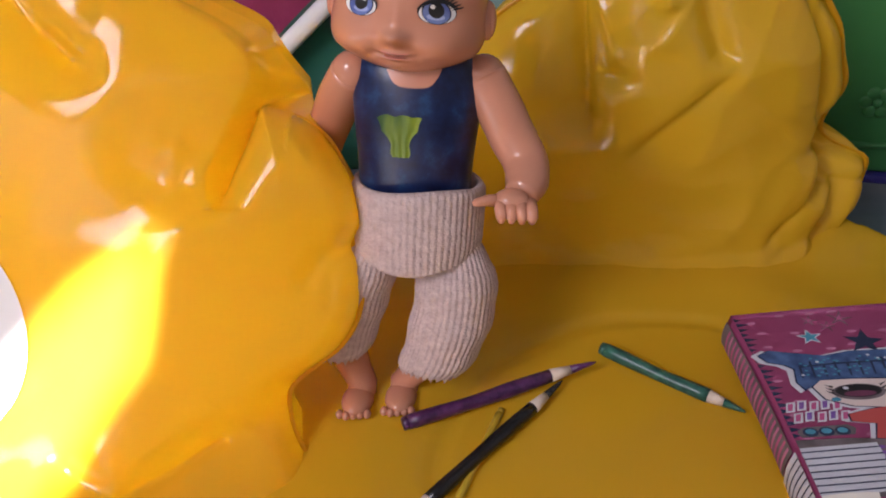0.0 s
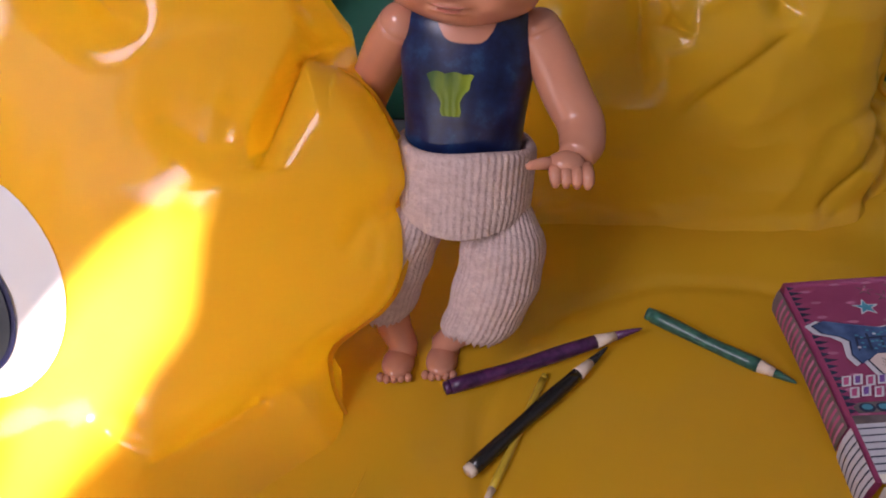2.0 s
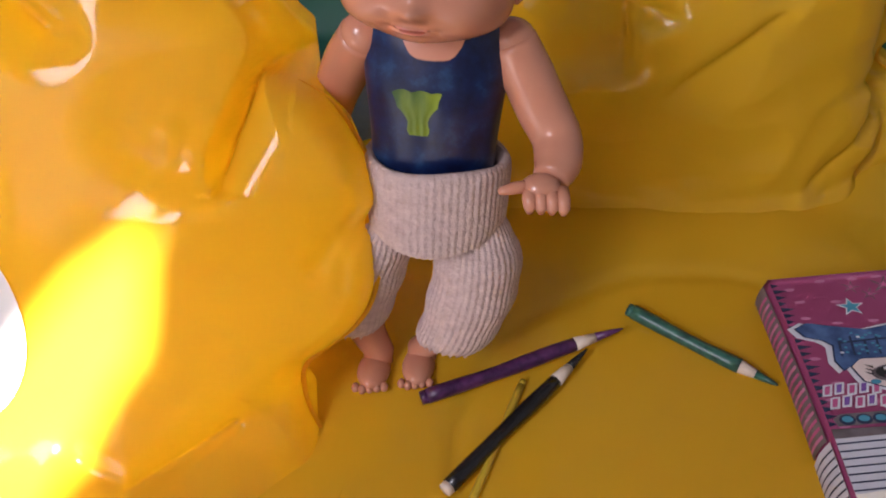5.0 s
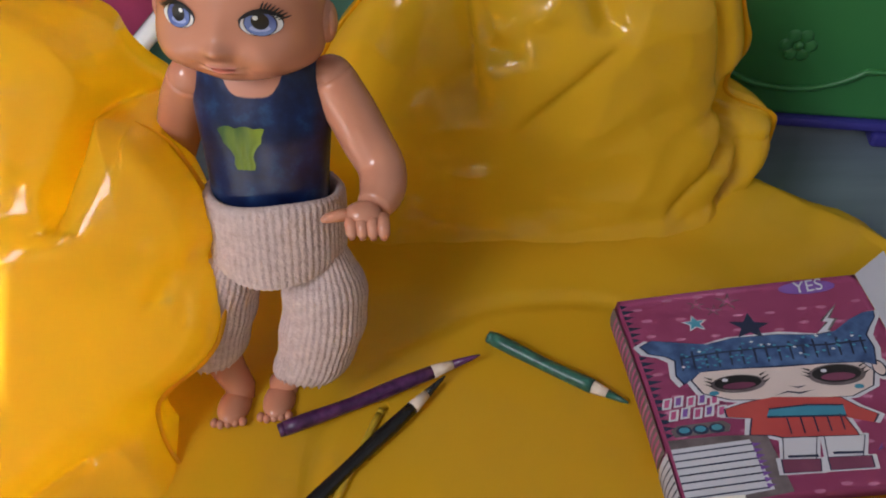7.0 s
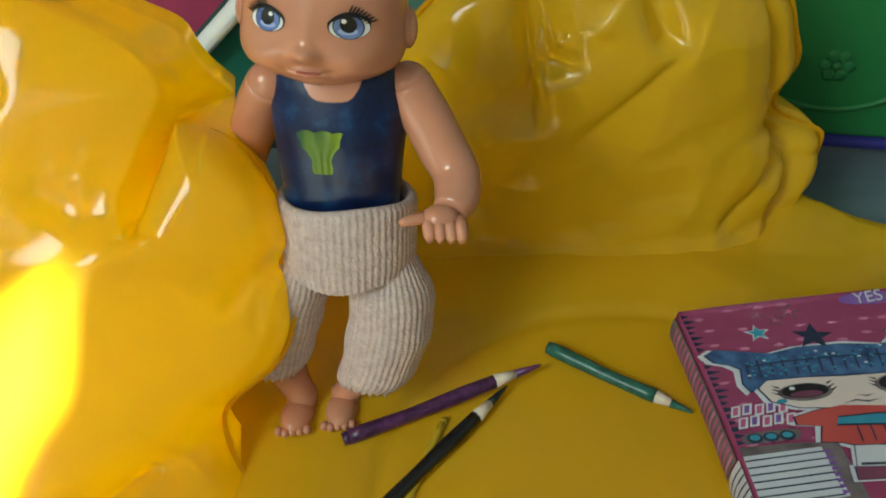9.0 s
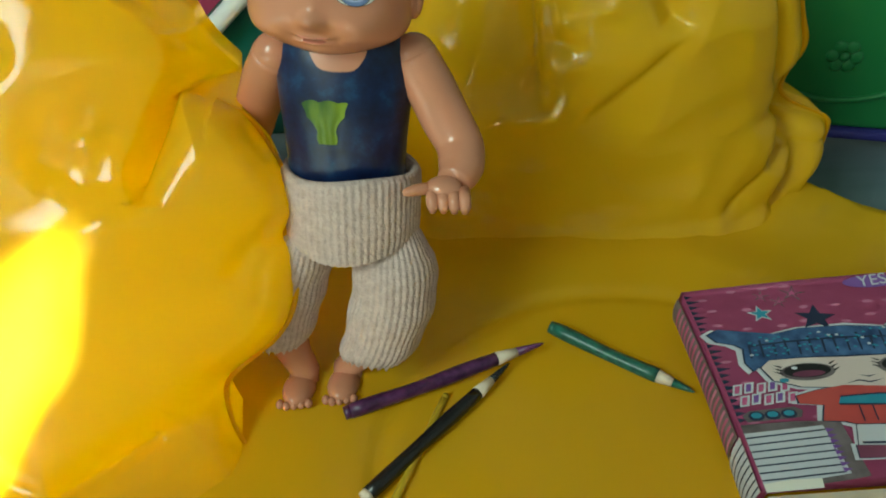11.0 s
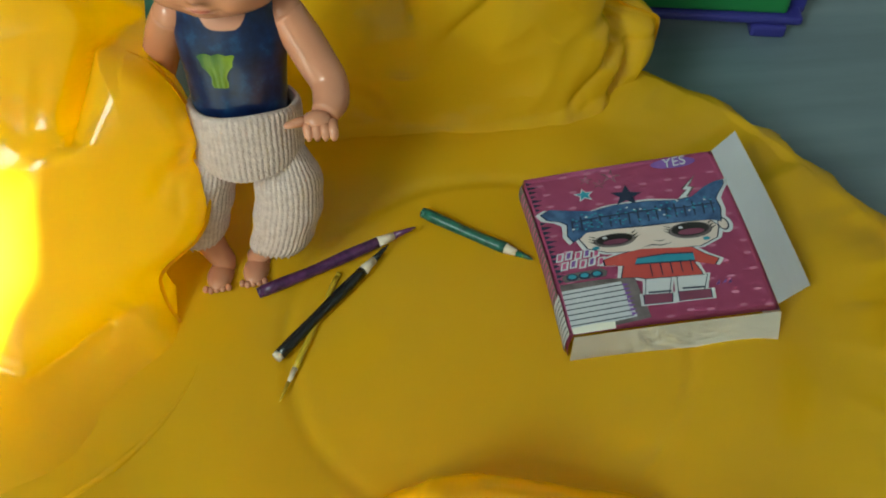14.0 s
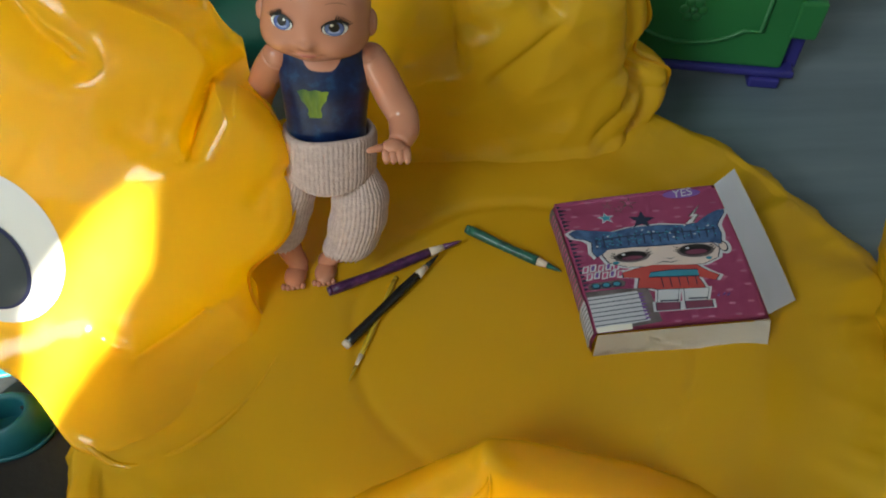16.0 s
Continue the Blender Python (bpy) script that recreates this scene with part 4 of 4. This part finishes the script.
print_shape("face_edge", grow(face, 0.008), INK_NAVY, 2.2, cover)
print_shape("pale_shape", face, INK_CREAM, 3, cover)
print_shape("cap_edge", grow(cap, 0.008), INK_NAVY, 3.5, cover)
print_shape("blue_shape", cap, INK_BLUE, 4.5, cover)
for k in range(16):
    x = 0.14 + 0.048 * k
    print_shape("stroke", [(x, .595), (x + 0.007, .595), (x + 0.020, .665 + 0.02 * (k % 2)), (x + 0.010, .665 + 0.02 * (k % 2))], INK_NAVY, 5.5, cover)
random.seed(31)
for k in range(70):
    x, y = random.uniform(0.14, 0.88), random.uniform(0.60, 0.70)
    print_shape("fleck", oval(x, y, 0.008, 0.005, 6), INK_TEAL if k % 7 else INK_WHITE, 5.8, cover)
print_shape("cap_band", [(.15, .66), (.30, .668), (.52, .668), (.74, .655), (.89, .66), (.89, .653), (.74, .647), (.52, .660), (.30, .660), (.15, .652)], INK_NAVY, 5.6, cover)
for ex, rx, ry in ((0.327, 0.105, 0.042), (0.712, 0.112, 0.050)):
    print_shape("eye_shade", oval(ex, .508, rx, ry), INK_GREY, 5, cover)
    print_shape("dark_oval", oval(ex, .512, rx * 0.86, ry * 0.80), PUPIL, 6, cover)
    print_shape("brown_oval", oval(ex, .497, rx * 0.6, ry * 0.36), INK_PLUM, 6.6, cover)
    print_shape("glint", oval(ex - 0.045, .528, 0.012, 0.008, 10), INK_WHITE, 7, cover)
    for s_ in (-1, 1):
        for k in range(3):
            x, y = ex + s_ * rx * (0.86 + 0.04 * k), .54 - 0.016 * k
            print_shape("lash", [(x, y), (x + s_ * 0.032, y + 0.012), (x + s_ * 0.004, y - 0.008)], PUPIL, 6.8, cover)
for x, y in ((0.225, .475), (0.775, .447)):
    print_shape("teal_dot", oval(x, y, 0.020, 0.011, 8), INK_TEAL, 5, cover)
print_shape("nose_line", [(.51, .475), (.545, .462), (.58, .472), (.545, .468)], INK_NAVY, 5, cover)
print_shape("mouth_line", [(.44, .437), (.50, .447), (.54, .435), (.60, .449), (.54, .442), (.50, .453)], INK_NAVY, 5, cover)
dress = [(.327, .419), (.433, .434), (.685, .406), (.733, .36), (.795, .322), (.764, .288), (.666, .321), (.686, .26), (.688, .241), (.413, .257), (.376, .271), (.300, .280), (.330, .349), (.242, .364), (.244, .4)]
print_shape("dress_outline", grow(dress, 0.03), INK_WHITE, 1.2, cover)
print_shape("dress_edge", grow(dress, 0.008), INK_NAVY, 2.5, cover)
print_shape("red_shape", dress, INK_RED, 3.5, cover)
print_shape("teal_band", [(.40, .378), (.549, .381), (.681, .368), (.677, .329), (.536, .339), (.383, .351)], INK_TEAL, 4.5, cover)
print_shape("navy_line", [(.40, .384), (.549, .388), (.681, .375), (.681, .368), (.549, .381), (.40, .378)], INK_NAVY, 4.7, cover)
print_shape("navy_line", [(.383, .351), (.536, .339), (.677, .329), (.677, .321), (.536, .331), (.383, .343)], INK_NAVY, 4.7, cover)
for k in range(5):
    x = 0.45 + 0.05 * k
    print_shape("fold_line", [(x, .335), (x + 0.006, .335), (x, .265), (x - 0.006, .265)], INK_NAVY, 4.6, cover)
for leg, shoe_print in (([(.413, .257), (.532, .245), (.497, .158), (.385, .165)], [(.377, .166), (.512, .156), (.498, .109), (.369, .113)]),
                        ([(.564, .247), (.71, .238), (.67, .157), (.546, .162)], [(.545, .158), (.70, .153), (.693, .107), (.538, .109)])):
    print_shape("leg_outline", grow(leg, 0.028), INK_WHITE, 1.6, cover)
    print_shape("shoe_outline", grow(shoe_print, 0.028), INK_WHITE, 1.7, cover)
    print_shape("leg_edge", grow(leg, 0.007), INK_NAVY, 1.9, cover)
    print_shape("white_block", leg, INK_WHITE, 2.4, cover)
    print_shape("shoe_edge", grow(shoe_print, 0.007), INK_NAVY, 2.7, cover)
    print_shape("dark_block", shoe_print, INK_PLUM, 3.3, cover)
    cx_ = sum(p[0] for p in leg) / 4
    print_shape("thin_line", [(cx_ - 0.055, .180), (cx_ + 0.055, .174), (cx_ + 0.055, .164), (cx_ - 0.055, .170)], INK_NAVY, 3.8, cover)
for k in range(3):
    print_shape("scribble", [(.735 + 0.03 * k, .175), (.765 + 0.03 * k, .205), (.75 + 0.03 * k, .175), (.765 + 0.03 * k, .19)], INK_PURPLE, 1, cover)
# stars, spark, small marks
print_shape("star_mark", star(0.47, .782, 0.085, 0.2), INK_NAVY, 1, cover)
print_shape("star_mark", star(0.264, .828, 0.055), INK_WHITE, 1, cover)
print_shape("star_mark", star(0.264, .828, 0.042), INK_TEAL, 2, cover)
for x, y, r in ((0.30, .925, .04), (0.43, .925, .06), (0.36, .885, .04)):
    print_shape("star_line", star(x, y, r, 0.3, 0.25), INK_GREY, 1, cover)
    print_shape("star_line", star(x, y, r * 0.60, 0.3, 0.25), PINK, 2, cover)
print_shape("spark", [(0.70, .70), (0.78, .77), (0.755, .775), (0.86, .86), (0.80, .785), (0.83, .78), (0.77, .72), (0.79, .715)], INK_GREY, 1, cover)
print_shape("spark", [(0.715, .712), (0.785, .765), (0.765, .772), (0.84, .84), (0.79, .785), (0.815, .778), (0.765, .725), (0.78, .72)], INK_WHITE, 2, cover)
print_shape("emblem", oval(0.775, .955, 0.12, 0.035), INK_PURPLE, 1, cover)
word = bpy.data.curves.new("lettering", 'FONT')
word.body, word.size, word.align_x, word.align_y, word.shear, word.extrude = "YES", 0.0042, 'CENTER', 'CENTER', 0.25, 0.00003
word.materials.append(INK_WHITE)
sign = new("lettering", word)
sign.parent = cover
c0, cx1, cy1 = (Vector(on_cover(BW * x, BD * y, 0.0024)) * S for x, y in ((0.775, .957), (0.80, .960), (0.775, .98)))
ex_, ey_ = (cx1 - c0).normalized(), (cy1 - c0).normalized()
sign.matrix_basis = Matrix.Translation(c0) @ Matrix((ex_, ey_, ex_.cross(ey_))).transposed().to_4x4()
# lettering too small to read, as bars
for r in range(2):
    for k in range(5):
        x, y = 0.02 + 0.045 * k + 0.01 * r, .432 - .055 * r + 0.006 * (k % 2)
        print_shape("bar_back", [(x - 0.006, y - 0.006), (x + 0.030, y - 0.004), (x + 0.048, y + 0.046), (x + 0.012, y + 0.044)], INK_WHITE, 1, cover)
        print_shape("bar", [(x + 0.004, y + 0.002), (x + 0.022, y + 0.003), (x + 0.036, y + 0.038), (x + 0.016, y + 0.036)], INK_PURPLE if k % 2 else PINK, 2, cover)
print_shape("case_shape", [(.03, .30), (.23, .305), (.245, .335), (.22, .355), (.05, .35), (.02, .33)], INK_GREY, 0.8, cover)
print_shape("paper_tab", [(.0, .0), (.20, .004), (.205, .042), (.10, .045), (.0, .035)], PAPER, 4.2, cover, "torn white paper tab")
for k in range(3):
    x = 0.045 + 0.06 * k
    print_shape("bar", oval(x + 0.025, .325, 0.03, 0.022, 12), INK_NAVY, 1, cover)
    print_shape("bar", oval(x + 0.025, .327, 0.02, 0.013, 12), INK_TEAL, 2, cover)
# lined page drawing with a scribbled frame
print_shape("page_frame", [(0.0, .29), (0.2, .29), (0.36, .275), (0.38, .04), (0.30, .03), (0.01, .005), (0.0, .1)], INK_GREY, 1.3, cover)
print_shape("page_panel", [(0.0, .25), (0.29, .262), (0.315, .055), (0.0, .02)], INK_WHITE, 2.3, cover)
for k in range(7):
    y = 0.045 + 0.03 * k
    print_shape("ruled_line", [(0.0, y), (0.30, y + 0.014), (0.30, y + 0.020), (0.0, y + 0.006)], INK_NAVY, 3.3, cover)
for k in range(8):
    y = 0.06 + 0.024 * k
    print_shape("zigzag", [(0.292, y), (0.325, y + 0.012), (0.292, y + 0.02)], INK_PURPLE, 3.6, cover)
# scribbled border along the spine
for k in range(22):
    y = 0.30 + 0.031 * k
    print_shape("border_mark", [(0.0, y), (0.03 + 0.012 * (k % 3), y + 0.012), (0.0, y + 0.024)], INK_NAVY, 0.5, cover)


def spine_strip(name, y0, y1, t0, t1, mat, parent, off=0.0012):
    bm = bmesh.new()
    def f(i, j):
        y = BD * (y0 + (y1 - y0) * j)
        t = t0 + (t1 - t0) * i
        X, Y = skew(0, y)
        return (X - 0.006 * math.sin(t * math.pi) - 0.0045 - off, Y, 0.005 + 0.025 * y / BD + t * (cover_z(0, y) - 0.01 - 0.025 * y / BD))
    grid_surface(bm, f, 6, 4)
    return part(name, bm, mat, parent)


spine_strip("spine_page", 0.02, 0.25, 0.02, 0.98, INK_WHITE, cover)
for k in range(7):
    y = 0.035 + 0.03 * k
    spine_strip("ruled_line", y, y + 0.007, 0.02, 0.98, INK_NAVY, cover, 0.002)
spine_strip("spine_border", 0.26, 0.99, 0.1, 0.9, INK_GREY, cover)
for k in range(20):
    y = 0.28 + 0.034 * k
    spine_strip("border_mark", y, y + 0.014, 0.15, 0.85, PINK if k % 3 else INK_PALE, cover, 0.002)

book.matrix_basis = pose(0.0004, -0.0002, 0, rz=4.6)

# ---- toy house ----
toy = thing("toy_house_wall", "green plastic toy wall with embossed arch on a blue plastic frame, standing on the floor", "toy")
TM = Matrix.Translation((0.50, 1.56, FLOOR)) @ Matrix.Rotation(radians(-10), 4, 'Z')


def toy_part(name, lo, hi, mat, bev=0.012):
    bm = bmesh.new()
    box(bm, lo, hi, bev)
    bmesh.ops.transform(bm, matrix=TM, verts=bm.verts)
    return part(name, bm, mat, toy, smooth=False)


toy_part("panel", (-0.6, 0.0, 0.085), (0.62, 0.05, 1.0), TOY_GREEN)
toy_part("frame", (-0.6, -0.02, 0.05), (0.68, 0.09, 0.085), TOY_BLUE)
toy_part("frame_post", (0.60, 0.055, 0.05), (0.70, 0.10, 1.0), TOY_BLUE)
toy_part("foot", (0.50, -0.03, 0.0), (0.63, 0.09, 0.05), TOY_BLUE)
toy_part("clip", (0.60, -0.01, 0.24), (0.71, 0.05, 0.41), TOY_GREEN)

bm = bmesh.new()
arc = [(0.20 - 0.27 * math.cos(t), -0.004, 0.37 - 0.185 * math.sin(t)) for t in np.linspace(0.1, math.pi * 0.80, 26)]
arc += [(arc[-1][0] + 0.02, -0.004, arc[-1][2]), (0.49, -0.004, arc[-1][2]), (0.49, -0.004, 0.9)]
tube(bm, arc, 0.010, 8)
bmesh.ops.transform(bm, matrix=TM, verts=bm.verts)
part("embossed_arch", bm, TOY_GREEN, toy)
bm = bmesh.new()
for k in range(6):
    a = math.tau * k / 6
    ellipsoid(bm, (0.20 + 0.035 * math.cos(a), 0.0, 0.335 + 0.035 * math.sin(a)), (0.022, 0.008, 0.022), 0, 10)
ellipsoid(bm, (0.20, -0.002, 0.335), (0.016, 0.012, 0.016), 0, 10)
bmesh.ops.transform(bm, matrix=TM, verts=bm.verts)
part("embossed_flower", bm, TOY_GREEN, toy)

# ---- panel, crimson cloth behind the doll ----
pan = thing("toy_box", "dark green plastic toy box with white rim behind pool", "box")
bm = bmesh.new()
side = [[bm.verts.new((x, y, z)) for x, z in ((-1.43, FLOOR), (0.5, FLOOR), (0.5, 0.9), (-0.48, 0.9), (-1.43, -0.04))] for y in (1.64, 2.4)]
bm.faces.new(side[0])
bm.faces.new(side[1][::-1])
for k in range(5):
    bm.faces.new((side[0][k], side[1][k], side[1][(k + 1) % 5], side[0][(k + 1) % 5]))
bmesh.ops.bevel(bm, geom=bm.edges[:], offset=0.02, segments=2, affect='EDGES')
bmesh.ops.recalc_face_normals(bm, faces=bm.faces[:])
part("box_side", bm, PANEL_GREEN, pan)
bm = bmesh.new()
tube(bm, [(-1.50, 1.6, -0.10), (-1.30, 1.6, 0.10), (-1.05, 1.6, 0.344), (-0.48, 1.6, 0.90)], 0.031, 12, squash=0.8)
part("rim", bm, WHITE_PLASTIC, pan)
bm = bmesh.new()
box(bm, (-3.5, 1.9, FLOOR), (-1.0, 2.6, 1.2), 0.1)
tagged(part("cushion", bm, CRIMSON), "crimson cloth cushion on the floor", "cushion")

# ---- teal shoes and dark mat ----
bm = bmesh.new()
box(bm, (-3.2, -1.6, FLOOR + 0.001), (-1.15, 0.45, FLOOR + 0.02), 0.006)
tagged(part("mat", bm, DARK), "black cloth mat under the pool", "mat")


def shoe(x, y, turn, label):
    """Round rubber slipper with a wide opening and two slots."""
    root = thing("doll_shoe", label, "shoe", "doll shoes")
    m = Matrix.Translation((x, y, FLOOR + 0.02)) @ Matrix.Rotation(radians(turn), 4, 'Z') @ Matrix.Scale(0.6, 4)
    bm = bmesh.new()
    sec = [(0.9, 0.0), (1.0, 0.02), (1.04, 0.06), (1.0, 0.12), (0.86, 0.175), (0.70, 0.195), (0.60, 0.18), (0.56, 0.12), (0.55, 0.03)]
    def f(i, j):
        a = i * math.tau
        k = j * (len(sec) - 1)
        q = min(int(k), len(sec) - 2)
        r = sec[q][0] + (sec[q + 1][0] - sec[q][0]) * (k - q)
        z = sec[q][1] + (sec[q + 1][1] - sec[q][1]) * (k - q)
        return (0.19 * r * math.cos(a) * (1.25 if math.cos(a) < 0 else 1.0), 0.135 * r * math.sin(a), z + 0.02 * math.cos(a) * (z > 0.1))
    grid_surface(bm, f, 40, 16, wrap=True)
    bmesh.ops.transform(bm, matrix=m, verts=bm.verts)
    part("upper", bm, TEAL, root)
    bm = bmesh.new()
    def g(i, j):
        a = i * math.tau
        return (0.12 * j * math.cos(a) * (1.25 if math.cos(a) < 0 else 1.0), 0.082 * j * math.sin(a), 0.035)
    grid_surface(bm, g, 32, 3, wrap=True)
    bmesh.ops.transform(bm, matrix=m, verts=bm.verts)
    part("insole", bm, TEAL, root)
    bm = bmesh.new()
    ring = [(0.2 * math.cos(a) * (1.25 if math.cos(a) < 0 else 1.0), 0.142 * math.sin(a), 0.015) for a in np.linspace(0, math.tau, 41)]
    tube(bm, ring, 0.013, 8)
    bmesh.ops.transform(bm, matrix=m, verts=bm.verts)
    part("sole", bm, TEAL, root)
    for sy in (-0.03, 0.03):
        bm = bmesh.new()
        box(bm, (0.085, sy - 0.006, 0.12), (0.118, sy + 0.006, 0.16), 0.002, m)
        part("slot", bm, DARK, root, "dark slot")
    return root


shoe(-1.66, -0.02, 12, "teal rubber doll shoe with open top on the mat")
shoe(-1.76, 0.26, -8, "teal rubber doll shoe beside its pair")
